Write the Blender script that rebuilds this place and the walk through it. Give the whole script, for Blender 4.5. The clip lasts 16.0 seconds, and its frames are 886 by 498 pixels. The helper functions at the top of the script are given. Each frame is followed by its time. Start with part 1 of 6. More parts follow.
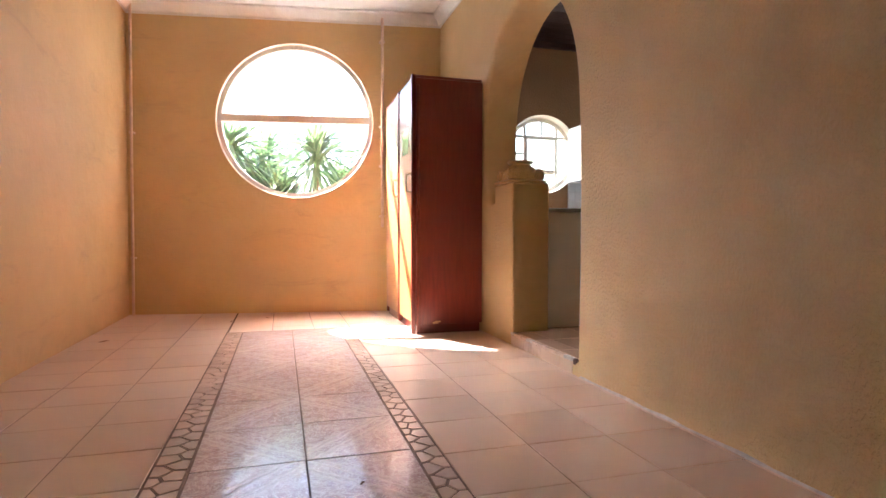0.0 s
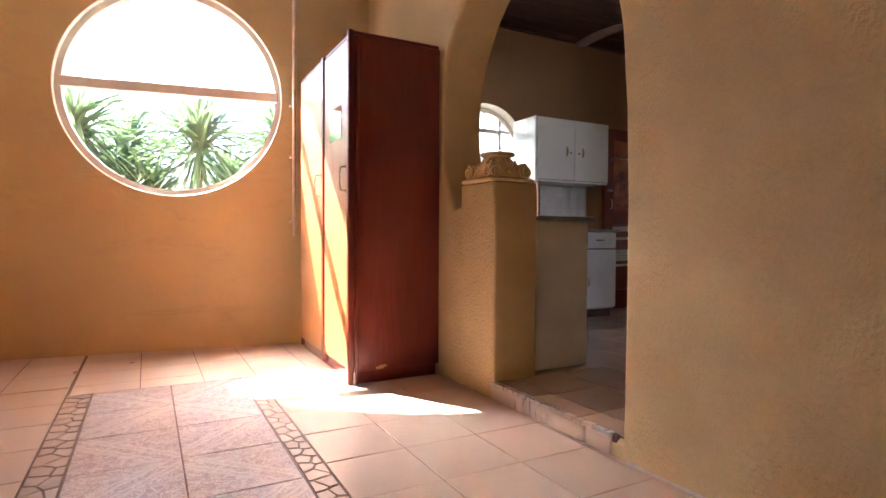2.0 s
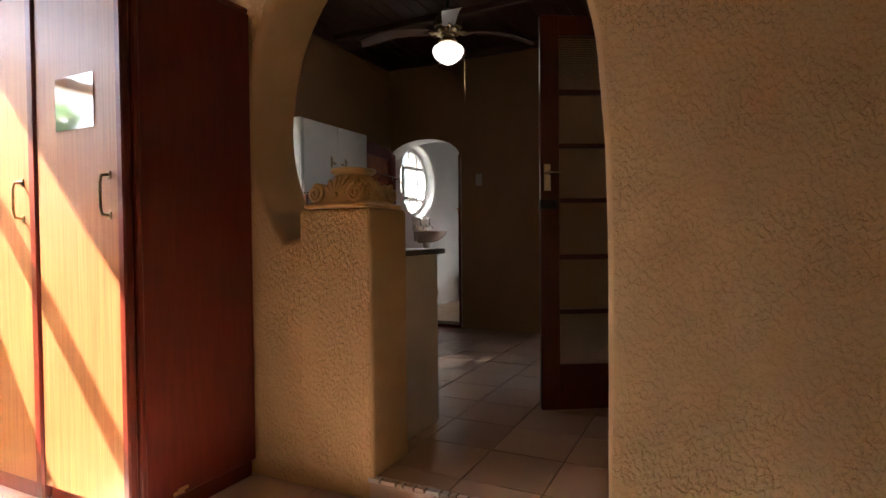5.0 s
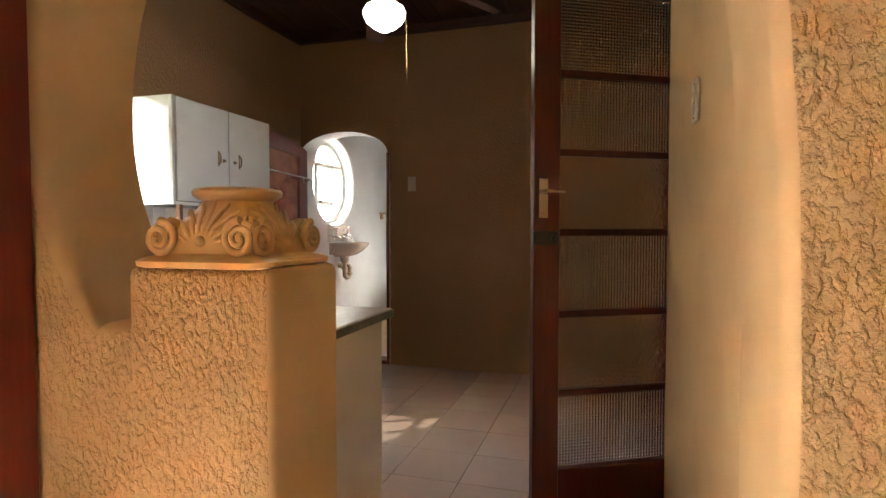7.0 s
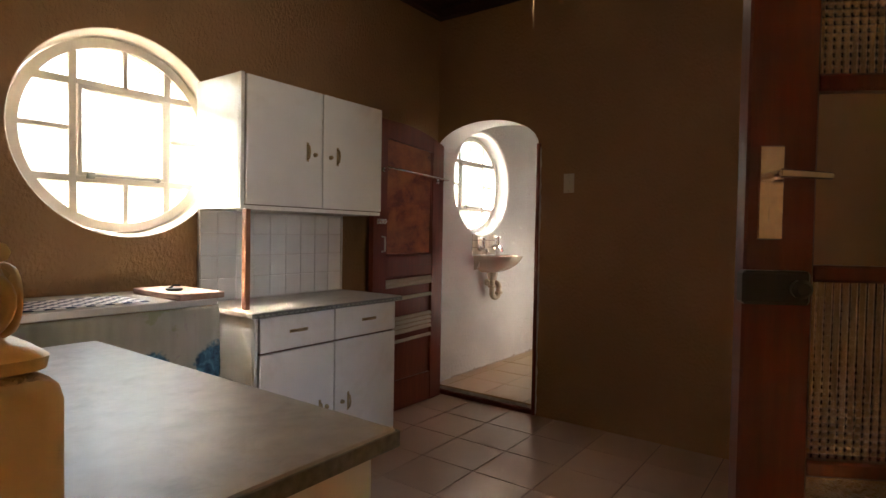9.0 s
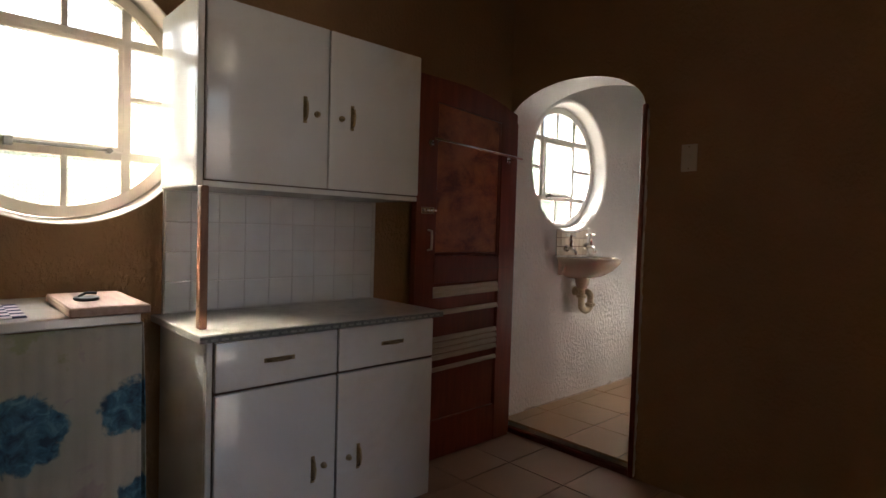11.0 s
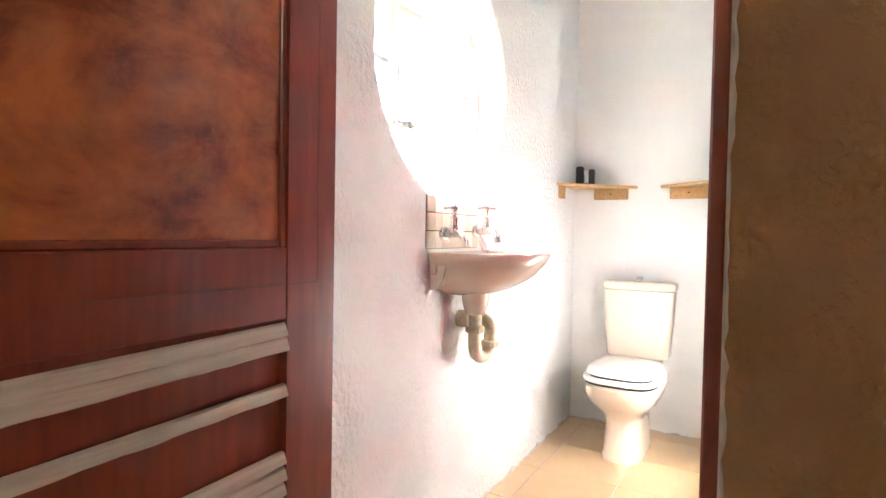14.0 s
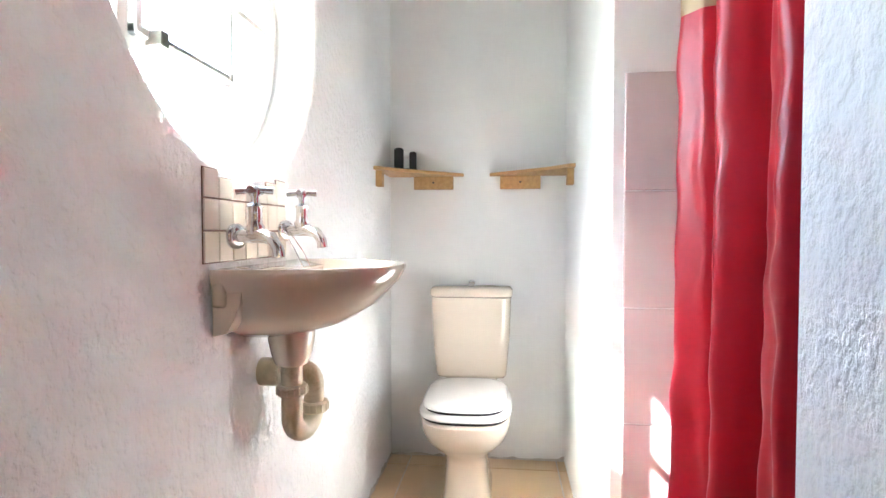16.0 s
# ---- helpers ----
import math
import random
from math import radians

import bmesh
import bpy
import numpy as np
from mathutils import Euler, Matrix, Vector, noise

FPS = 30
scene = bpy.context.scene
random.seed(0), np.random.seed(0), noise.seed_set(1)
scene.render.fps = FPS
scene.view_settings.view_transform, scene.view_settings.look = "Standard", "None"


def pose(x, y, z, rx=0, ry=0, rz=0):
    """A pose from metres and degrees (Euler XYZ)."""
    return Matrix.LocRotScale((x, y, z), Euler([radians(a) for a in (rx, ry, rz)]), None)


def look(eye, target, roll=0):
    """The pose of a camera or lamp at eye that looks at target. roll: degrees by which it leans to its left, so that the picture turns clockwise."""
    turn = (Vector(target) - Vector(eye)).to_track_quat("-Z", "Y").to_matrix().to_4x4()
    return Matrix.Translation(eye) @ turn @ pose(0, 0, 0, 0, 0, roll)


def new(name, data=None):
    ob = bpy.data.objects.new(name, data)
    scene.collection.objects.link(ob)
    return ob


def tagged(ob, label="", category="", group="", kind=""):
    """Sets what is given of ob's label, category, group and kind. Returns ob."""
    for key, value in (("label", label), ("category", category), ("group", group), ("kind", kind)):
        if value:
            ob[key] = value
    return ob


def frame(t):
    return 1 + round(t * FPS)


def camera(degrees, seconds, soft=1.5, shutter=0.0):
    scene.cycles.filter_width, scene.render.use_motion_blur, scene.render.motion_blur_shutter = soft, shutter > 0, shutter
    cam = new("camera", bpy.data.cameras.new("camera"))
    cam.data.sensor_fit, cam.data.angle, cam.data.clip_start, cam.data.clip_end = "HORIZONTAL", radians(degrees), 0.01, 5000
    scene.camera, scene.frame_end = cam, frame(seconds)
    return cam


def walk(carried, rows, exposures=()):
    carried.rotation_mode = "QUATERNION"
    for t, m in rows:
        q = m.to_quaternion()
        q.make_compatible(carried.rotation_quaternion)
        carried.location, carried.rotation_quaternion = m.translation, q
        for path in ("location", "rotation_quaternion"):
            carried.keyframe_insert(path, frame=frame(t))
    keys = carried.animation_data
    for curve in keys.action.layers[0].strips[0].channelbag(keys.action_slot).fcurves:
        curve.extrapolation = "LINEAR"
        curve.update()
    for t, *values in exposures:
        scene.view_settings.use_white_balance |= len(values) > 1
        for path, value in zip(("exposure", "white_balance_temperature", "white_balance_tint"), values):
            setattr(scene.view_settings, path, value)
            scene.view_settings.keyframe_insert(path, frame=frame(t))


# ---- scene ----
cam = camera(77.3, 16.0)
PATH = [
    (0, (0.489, 0.326, 0.856), (1.049, 2.245, 0.802), 0.1),
    (0.5, (0.51, 0.688, 0.882), (1.113, 2.594, 0.831), 0.1),
    (1, (0.507, 1.019, 0.894), (1.199, 2.894, 0.845), 0.1),
    (1.5, (0.493, 1.354, 0.919), (1.321, 3.174, 0.869), 0.3),
    (2, (0.45, 1.613, 0.936), (1.393, 3.376, 0.889), 0.3),
    (2.5, (0.345, 1.795, 0.973), (1.417, 3.483, 0.933), 0.5),
    (3, (0.214, 1.985, 1.052), (1.468, 3.542, 1.012), 0.4),
    (3.5, (0.124, 2.19, 1.124), (1.563, 3.577, 1.074), 0.2),
    (4, (0.069, 2.442, 1.139), (1.66, 3.654, 1.091), -0.1),
    (4.5, (0.082, 2.709, 1.139), (1.778, 3.766, 1.086), -0.1),
    (4.7, (0.128, 2.81, 1.122), (1.869, 3.793, 1.073), -0.3),
    (7, (1.177, 3.569, 1.344), (3.091, 4.144, 1.271), -0.0),
    (7.5, (1.495, 3.584, 1.386), (3.396, 4.204, 1.324), 0.5),
    (8, (1.766, 3.588, 1.409), (3.564, 4.46, 1.341), 0.6),
    (8.5, (2.05, 3.629, 1.392), (3.748, 4.684, 1.328), 0.8),
    (10.8, (3.083, 4.072, 1.377), (4.455, 5.526, 1.313), 1.5),
    (11, (3.182, 4.109, 1.366), (4.546, 5.57, 1.295), 1.7),
    (11.5, (3.517, 4.326, 1.318), (4.888, 5.78, 1.251), 1.6),
    (12, (3.814, 4.563, 1.295), (5.195, 6.008, 1.225), 1.7),
    (12.5, (4.089, 4.808, 1.309), (5.554, 6.166, 1.233), 1.9),
    (13, (4.345, 5.062, 1.293), (5.922, 6.29, 1.22), 1.9),
    (13.5, (4.575, 5.254, 1.258), (6.225, 6.382, 1.198), 1.5),
    (14, (4.83, 5.439, 1.259), (6.567, 6.428, 1.204), 1.0),
    (14.5, (5.019, 5.571, 1.248), (6.837, 6.404, 1.196), 0.7),
    (15, (5.194, 5.683, 1.252), (7.1, 6.289, 1.2), 0.3),
    (15.5, (5.315, 5.771, 1.249), (7.273, 6.174, 1.202), 0.1),
    (16, (5.437, 5.848, 1.266), (7.424, 6.069, 1.206), 0.0),
]
EXPOSURES = [(0, 4.09, 5550, 16), (2.5, 3.66, 5650, 17), (3.5, 3.29, 5700, 19), (4.5, 2.74, 5900, 18), (7, 4.6, 6100, 10), (8, 4.55, 6500, 16), (8.5, 4.35, 6900, 17), (11, 3.27, 6600, 18), (12.5, 4.05, 6400, 18), (13, 4.55, 6100, 18), (13.5, 5.4, 6000, 17), (14.5, 6.15, 5800, 14), (15.5, 5.6, 5650, 12), (16, 5.35, 5550, 11)]
walk(cam, [(t, look(eye, target, roll)) for t, eye, target, roll in PATH], EXPOSURES)

# ---- world and sun ----
SUN_WAY = Vector((0.53, -0.92, -1.0)).normalized()
world = bpy.data.worlds.new("sky")
scene.world = world
world.use_nodes = True
wn = world.node_tree.nodes
sky = wn.new("ShaderNodeTexSky")
sky.sky_type = "NISHITA"
sky.sun_disc = False
sky.sun_elevation = math.asin(-SUN_WAY.z)
sky.sun_rotation = math.atan2(-SUN_WAY.x, -SUN_WAY.y)
sky.air_density, sky.dust_density, sky.ozone_density = 1.0, 2.0, 1.0
wn["Background"].inputs["Strength"].default_value = 0.06
world.node_tree.links.new(sky.outputs["Color"], wn["Background"].inputs["Color"])
sun = new("sun", bpy.data.lights.new("sun", "SUN"))
sun.data.energy, sun.data.angle, sun.data.color = 5.0, radians(0.6), (1.0, 0.93, 0.82)
sun.rotation_mode = "QUATERNION"
sun.rotation_quaternion = SUN_WAY.to_track_quat("-Z", "Y")
sun.location = (0.6 - SUN_WAY.x * 12, 6.6 - SUN_WAY.y * 12, 12)


# ---- materials ----
def nodes_of(name):
    m = bpy.data.materials.new(name)
    m.use_nodes = True
    return m, m.node_tree.nodes, m.node_tree.links, m.node_tree.nodes["Principled BSDF"]


def add(nt, kind, **values):
    n = nt.new(kind)
    for key, value in values.items():
        n.inputs[key].default_value = value
    return n


def ramp(nt, lk, source, stops):
    r = nt.new("ShaderNodeValToRGB")
    while len(r.color_ramp.elements) < len(stops):
        r.color_ramp.elements.new(0.5)
    for e, (p, c) in zip(r.color_ramp.elements, stops):
        e.position, e.color = p, (*c, 1)
    lk.new(source, r.inputs["Fac"])
    return r.outputs["Color"]


def blend(nt, lk, fac, a, b, mode="MIX"):
    m = nt.new("ShaderNodeMix")
    m.data_type, m.blend_type = "RGBA", mode
    for socket, v in (("Factor", fac), ("A", a), ("B", b)):
        idx = {"Factor": 0, "A": 6, "B": 7}[socket]
        if isinstance(v, bpy.types.NodeSocket):
            lk.new(v, m.inputs[idx])
        elif socket == "Factor":
            m.inputs[idx].default_value = v
        else:
            m.inputs[idx].default_value = (*v, 1)
    return m.outputs[2]


def coords(nt, lk, stretch=(1, 1, 1), turn=(0, 0, 0)):
    tc, mp = nt.new("ShaderNodeTexCoord"), nt.new("ShaderNodeMapping")
    mp.inputs["Scale"].default_value = stretch
    mp.inputs["Rotation"].default_value = [radians(a) for a in turn]
    lk.new(tc.outputs["Object"], mp.inputs["Vector"])
    return mp.outputs["Vector"]


def tex(nt, lk, where, scale, detail=4.0, rough=0.55, distortion=0.0):
    n = add(nt, "ShaderNodeTexNoise", Scale=scale, Detail=detail, Roughness=rough, Distortion=distortion)
    lk.new(where, n.inputs["Vector"])
    return n.outputs["Fac"]


def shade(v, k):
    return tuple(min(1.0, c * k) for c in v)


def plain(name, base, rough=0.5, metal=0.0, vary=0.12, scale=6.0, bump=0.0, bump_scale=120.0, coat=0.0, random_tint=0.0, dirt=None, gloss_vary=1.0):
    m, nt, lk, p = nodes_of(name)
    w = coords(nt, lk)
    col = ramp(nt, lk, tex(nt, lk, w, scale, 6), [(0.3, shade(base, 1 - vary)), (0.7, shade(base, 1 + vary))])
    if dirt:
        spots = ramp(nt, lk, tex(nt, lk, w, scale * 0.45, 8, 0.7, 0.4), [(0.52, (0, 0, 0)), (0.72, (1, 1, 1))])
        col = blend(nt, lk, spots, col, dirt)
    if random_tint:
        info = nt.new("ShaderNodeObjectInfo")
        tint = ramp(nt, lk, info.outputs["Random"], [(0, (1 - random_tint,) * 3), (1, (1, 1, 1))])
        col = blend(nt, lk, 1.0, col, tint, "MULTIPLY")
    lk.new(col, p.inputs["Base Color"])
    p.inputs["Metallic"].default_value = metal
    p.inputs["Coat Weight"].default_value = coat
    r = nt.new("ShaderNodeMapRange")
    r.inputs["To Min"].default_value, r.inputs["To Max"].default_value = max(0.02, rough - 0.08 * gloss_vary), min(1, rough + 0.1 * gloss_vary)
    lk.new(tex(nt, lk, w, scale * 3, 5), r.inputs["Value"])
    lk.new(r.outputs["Result"], p.inputs["Roughness"])
    if bump:
        b = add(nt, "ShaderNodeBump", Strength=0.6, Distance=bump)
        lk.new(tex(nt, lk, w, bump_scale, 5), b.inputs["Height"])
        lk.new(b.outputs["Normal"], p.inputs["Normal"])
    return m


def stucco(name, base, dirt, depth, rough=0.62, size=70.0, edge=0.15, soft=0.0, stain=0.4):
    """Trowelled stucco paint: flattened dabs and sandy grain over slow unevenness, scuffs and grime."""
    m, nt, lk, p = nodes_of(name)
    w = coords(nt, lk)
    col = ramp(nt, lk, tex(nt, lk, w, 1.3, 6, 0.6), [(0.3, shade(base, 0.9)), (0.7, shade(base, 1.07))])
    scuff = ramp(nt, lk, tex(nt, lk, coords(nt, lk, (0.7, 0.7, 2.6)), 1.9, 9, 0.72, 0.8), [(0.6 - (stain - 0.4) * 0.2, (0, 0, 0)), (0.8 - (stain - 0.4) * 0.3, (stain, stain, stain))])
    col = blend(nt, lk, scuff, col, dirt)
    specks = ramp(nt, lk, tex(nt, lk, w, 38, 3, 0.6), [(0.72, (0, 0, 0)), (0.78, (0.35, 0.35, 0.35))])
    col = blend(nt, lk, specks, col, shade(dirt, 0.8))
    p.inputs["Roughness"].default_value = rough
    p.inputs["Specular IOR Level"].default_value = 0.35
    dabs = add(nt, "ShaderNodeTexNoise", Scale=size, Detail=3.5, Roughness=0.5, Distortion=0.12)
    lk.new(coords(nt, lk, (1, 1, 0.75)), dabs.inputs["Vector"])
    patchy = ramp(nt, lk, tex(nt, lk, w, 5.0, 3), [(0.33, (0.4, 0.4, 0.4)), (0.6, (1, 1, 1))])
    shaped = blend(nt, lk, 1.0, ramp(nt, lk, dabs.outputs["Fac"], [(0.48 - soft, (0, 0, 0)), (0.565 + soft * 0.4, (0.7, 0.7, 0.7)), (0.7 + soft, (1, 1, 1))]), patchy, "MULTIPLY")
    # shade along the dab edges, painted into the base colour for contrast
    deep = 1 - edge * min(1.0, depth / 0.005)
    dab_shade = ramp(nt, lk, shaped, [(0.02, (1, 1, 1)), (0.12, (deep, deep, deep * 0.97)), (0.3, (1, 1, 1))])
    lk.new(blend(nt, lk, 1.0, col, dab_shade, "MULTIPLY"), p.inputs["Base Color"])
    b2 = add(nt, "ShaderNodeBump", Strength=0.6, Distance=0.010)
    lk.new(tex(nt, lk, w, 7.0, 4), b2.inputs["Height"])
    b3 = add(nt, "ShaderNodeBump", Strength=0.8, Distance=depth * 0.7)
    lk.new(tex(nt, lk, w, size * 2.6, 4, 0.6), b3.inputs["Height"])
    lk.new(b2.outputs["Normal"], b3.inputs["Normal"])
    b1 = add(nt, "ShaderNodeBump", Strength=1.0, Distance=depth)
    lk.new(shaped, b1.inputs["Height"])
    lk.new(b3.outputs["Normal"], b1.inputs["Normal"])
    lk.new(b1.outputs["Normal"], p.inputs["Normal"])
    return m


def wood(name, dark, light, rough, stretch=(9, 9, 0.7), coat=0.0, blotch=None, turn=(0, 0, 0)):
    m, nt, lk, p = nodes_of(name)
    w = coords(nt, lk, stretch, turn)
    grain = tex(nt, lk, w, 7.0, 7, 0.6, 0.12)
    col = ramp(nt, lk, grain, [(0.28, dark), (0.72, light)])
    if blotch:
        spots = ramp(nt, lk, tex(nt, lk, coords(nt, lk, (0.8, 0.8, 1.1)), 6.0, 8, 0.68, 0.35), [(0.38, (0, 0, 0)), (0.49, (0.5, 0.5, 0.5)), (0.62, (0.95, 0.95, 0.95))])
        col = blend(nt, lk, spots, col, blotch)
    lk.new(col, p.inputs["Base Color"])
    rr = nt.new("ShaderNodeMapRange")
    rr.inputs["To Min"].default_value, rr.inputs["To Max"].default_value = max(0.03, rough - 0.04), rough + 0.06
    lk.new(tex(nt, lk, coords(nt, lk), 6.0, 6), rr.inputs["Value"])
    lk.new(rr.outputs["Result"], p.inputs["Roughness"])
    p.inputs["Coat Weight"].default_value = coat
    p.inputs["Coat Roughness"].default_value = 0.2
    b = add(nt, "ShaderNodeBump", Strength=0.35, Distance=0.0015)
    lk.new(grain, b.inputs["Height"])
    lk.new(b.outputs["Normal"], p.inputs["Normal"])
    return m


def glass(name, tint, bump=0.0, bump_scale=60.0, rough=0.0, kind="NOISE"):
    m, nt, lk, p = nodes_of(name)
    p.inputs["Base Color"].default_value = (*tint, 1)
    p.inputs["Transmission Weight"].default_value = 1.0
    p.inputs["Roughness"].default_value = rough
    p.inputs["IOR"].default_value = 1.45
    if bump:
        w = coords(nt, lk)
        if kind == "REED":
            ws = add(nt, "ShaderNodeTexWave", Scale=bump_scale)
            ws.bands_direction = "Z"
            wx = add(nt, "ShaderNodeTexWave", Scale=bump_scale)
            wx.bands_direction = "X"
            lk.new(w, ws.inputs["Vector"])
            lk.new(w, wx.inputs["Vector"])
            s = nt.new("ShaderNodeMath")
            s.operation = "ADD"
            lk.new(ws.outputs["Fac"], s.inputs[0])
            lk.new(wx.outputs["Fac"], s.inputs[1])
            h = s.outputs[0]
        else:
            h = tex(nt, lk, w, bump_scale, 3)
        b = add(nt, "ShaderNodeBump", Strength=0.9, Distance=bump)
        lk.new(h, b.inputs["Height"])
        lk.new(b.outputs["Normal"], p.inputs["Normal"])
    return m


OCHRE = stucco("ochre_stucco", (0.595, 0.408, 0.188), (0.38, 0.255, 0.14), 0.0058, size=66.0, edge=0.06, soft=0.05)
OCHRE_FLAT = stucco("ochre_trowelled_plaster", (0.595, 0.408, 0.188), (0.42, 0.28, 0.15), 0.0006, size=40.0, edge=0.0, soft=0.07, stain=0.6)
# browner than OCHRE, its base also darkened to stand in for kitchen shade
KITCHEN_OCHRE = stucco("dimmed_brown_ochre_stucco", (0.335, 0.182, 0.078), (0.26, 0.14, 0.07), 0.0035, size=58.0, edge=0.0, soft=0.07)
OCHRE_SMOOTH = plain("ochre_smooth_plaster", (0.595, 0.408, 0.188), 0.6, vary=0.07, scale=3.0, bump=0.003, bump_scale=16, dirt=(0.52, 0.34, 0.16))
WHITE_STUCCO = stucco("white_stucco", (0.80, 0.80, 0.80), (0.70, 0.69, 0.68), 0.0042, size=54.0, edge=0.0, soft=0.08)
WHITE_SMOOTH = plain("white_plaster", (0.80, 0.79, 0.77), 0.6, vary=0.04, scale=2.0, bump=0.002, bump_scale=40)
CEILING_WHITE = plain("white_ceiling_paint", (0.78, 0.76, 0.72), 0.7, vary=0.05, scale=1.5, bump=0.001, bump_scale=30, dirt=(0.6, 0.55, 0.47))
CEILING_WOOD = wood("dark_wood_ceiling", (0.040, 0.015, 0.009), (0.08, 0.031, 0.017), 0.5, (0.8, 9, 9))
TILE = plain("peach_floor_tile", (0.60, 0.43, 0.315), 0.3, vary=0.03, scale=2.5, bump=0.0003, bump_scale=9, random_tint=0.1, gloss_vary=0.25)
# same tile as TILE, its base darkened for the kitchen's dimmer light
TILE_DIMMED = plain("dimmed_peach_floor_tile", (0.50, 0.335, 0.24), 0.22, vary=0.06, scale=2.5, bump=0.0003, bump_scale=9, random_tint=0.12, gloss_vary=0.3)
TILE_BATH = plain("tan_floor_tile", (0.60, 0.42, 0.24), 0.3, vary=0.05, scale=3.0, bump=0.0003, bump_scale=9, random_tint=0.1, gloss_vary=0.25)
GROUT = plain("grey_brown_grout", (0.16, 0.10, 0.075), 0.85, vary=0.3, scale=20, bump=0.002)
GROUT_WHITE = plain("white_wall_grout", (0.66, 0.63, 0.60), 0.8, vary=0.1, scale=20, bump=0.001)
GROUT_PALE = plain("pale_grout", (0.55, 0.50, 0.45), 0.85, vary=0.2, scale=20, bump=0.001)
MOSAIC = plain("broken_tile_pieces", (0.70, 0.53, 0.43), 0.25, vary=0.1, scale=14, random_tint=0.2, gloss_vary=0.4)
MAHOGANY = wood("mahogany_varnish", (0.115, 0.014, 0.007), (0.17, 0.024, 0.010), 0.32, (7, 7, 0.6), 0.25)
DARK_STAIN = wood("dark_red_door_stain", (0.055, 0.009, 0.005), (0.10, 0.017, 0.008), 0.34, (7, 7, 0.6), 0.1)
VENEER = wood("golden_veneer_door", (0.25, 0.085, 0.024), (0.41, 0.175, 0.055), 0.36, (13, 13, 0.3), 0.25)
DOOR_RED = wood("red_brown_door_stain", (0.14, 0.022, 0.009), (0.215, 0.041, 0.014), 0.33, (6, 6, 0.6), 0.18, turn=(0, 0, 8))
DOOR_PANEL = wood("blotched_door_panel", (0.11, 0.017, 0.007), (0.21, 0.04, 0.014), 0.36, (4, 4, 1.5), 0.08, (0.46, 0.135, 0.034))
BARE_SLAT = wood("weathered_bare_wood", (0.40, 0.33, 0.25), (0.58, 0.50, 0.41), 0.6, (0.8, 9, 9))
PINE = wood("pine_board", (0.40, 0.22, 0.075), (0.56, 0.34, 0.13), 0.5, (0.9, 8, 8))
BOARD_WOOD = wood("scrubbed_board_wood", (0.34, 0.20, 0.15), (0.50, 0.33, 0.26), 0.5, (9, 0.8, 9))
BROWN_WOOD = wood("brown_post_wood", (0.15, 0.055, 0.022), (0.26, 0.11, 0.05), 0.4)
WHITE_GLOSS = plain("white_gloss_paint", (0.74, 0.72, 0.68), 0.2, vary=0.05, scale=3, coat=0.25, dirt=(0.62, 0.57, 0.5))
GAP_BROWN = plain("dark_joint_edge", (0.10, 0.055, 0.03), 0.7, vary=0.2)
COUNTER = plain("grey_laminate_top", (0.47, 0.435, 0.39), 0.33, vary=0.12, scale=22, dirt=(0.33, 0.30, 0.26))
STRIPE = plain("grey_edging_stripe", (0.29, 0.28, 0.25), 0.35, vary=0.2, scale=40)
WORN_STEEL = plain("weathered_steel", (0.30, 0.28, 0.25), 0.35, 0.9, vary=0.3, scale=40)
COUNTER_EDGE = plain("dark_counter_edging", (0.17, 0.17, 0.15), 0.3, vary=0.3, scale=60)
WHITE_TILE = plain("white_glazed_tile", (0.80, 0.79, 0.77), 0.12, vary=0.04, scale=8, bump=0.001, bump_scale=20, random_tint=0.06)
SHOWER_TILE = plain("mauve_shower_tile", (0.60, 0.50, 0.47), 0.15, vary=0.04, scale=3, random_tint=0.05)
CHROME = plain("worn_chrome", (0.72, 0.72, 0.73), 0.14, 1.0, vary=0.12, scale=40)
BRASS = plain("tarnished_brass", (0.36, 0.27, 0.15), 0.35, 1.0, vary=0.3, scale=40)
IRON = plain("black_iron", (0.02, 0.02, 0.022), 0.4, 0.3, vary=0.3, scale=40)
CERAMIC = plain("beige_sanitary_ceramic", (0.66, 0.56, 0.46), 0.1, vary=0.03, scale=3, coat=0.5)
SMALL_TILE = plain("cream_small_wall_tile", (0.74, 0.67, 0.58), 0.12, vary=0.05, scale=8, random_tint=0.1)
CERAMIC_IVORY = plain("ivory_sanitary_ceramic", (0.72, 0.63, 0.52), 0.1, vary=0.03, scale=3, coat=0.5)
SEAT = plain("white_seat_plastic", (0.83, 0.80, 0.76), 0.18, vary=0.02)
PVC = plain("cream_plastic_pipe", (0.66, 0.58, 0.42), 0.35, vary=0.15, scale=25, dirt=(0.35, 0.27, 0.16))
PIPE_PAINT = plain("pinkish_painted_pipe", (0.66, 0.50, 0.38), 0.4, vary=0.12, scale=12, dirt=(0.45, 0.3, 0.18))
FRAME_PAINT = plain("cream_window_paint", (0.74, 0.66, 0.56), 0.4, vary=0.08, scale=10)
FRAME_WHITE = plain("white_window_paint", (0.78, 0.76, 0.72), 0.4, vary=0.06, scale=10)
CAP_PAINT = plain("ochre_gloss_capital_paint", (0.68, 0.45, 0.19), 0.32, vary=0.1, scale=14, bump=0.002, bump_scale=60)
SWITCH = plain("ivory_switch_plastic", (0.60, 0.53, 0.42), 0.35, vary=0.05)
BLACK = plain("black_plastic", (0.012, 0.012, 0.014), 0.35, vary=0.2)
RED_SATIN = plain("red_satin_cloth", (0.36, 0.005, 0.016), 0.36, vary=0.05, scale=60, bump=0.003, bump_scale=6)
BAND_OLIVE = plain("olive_curtain_band", (0.34, 0.24, 0.13), 0.5, vary=0.2)
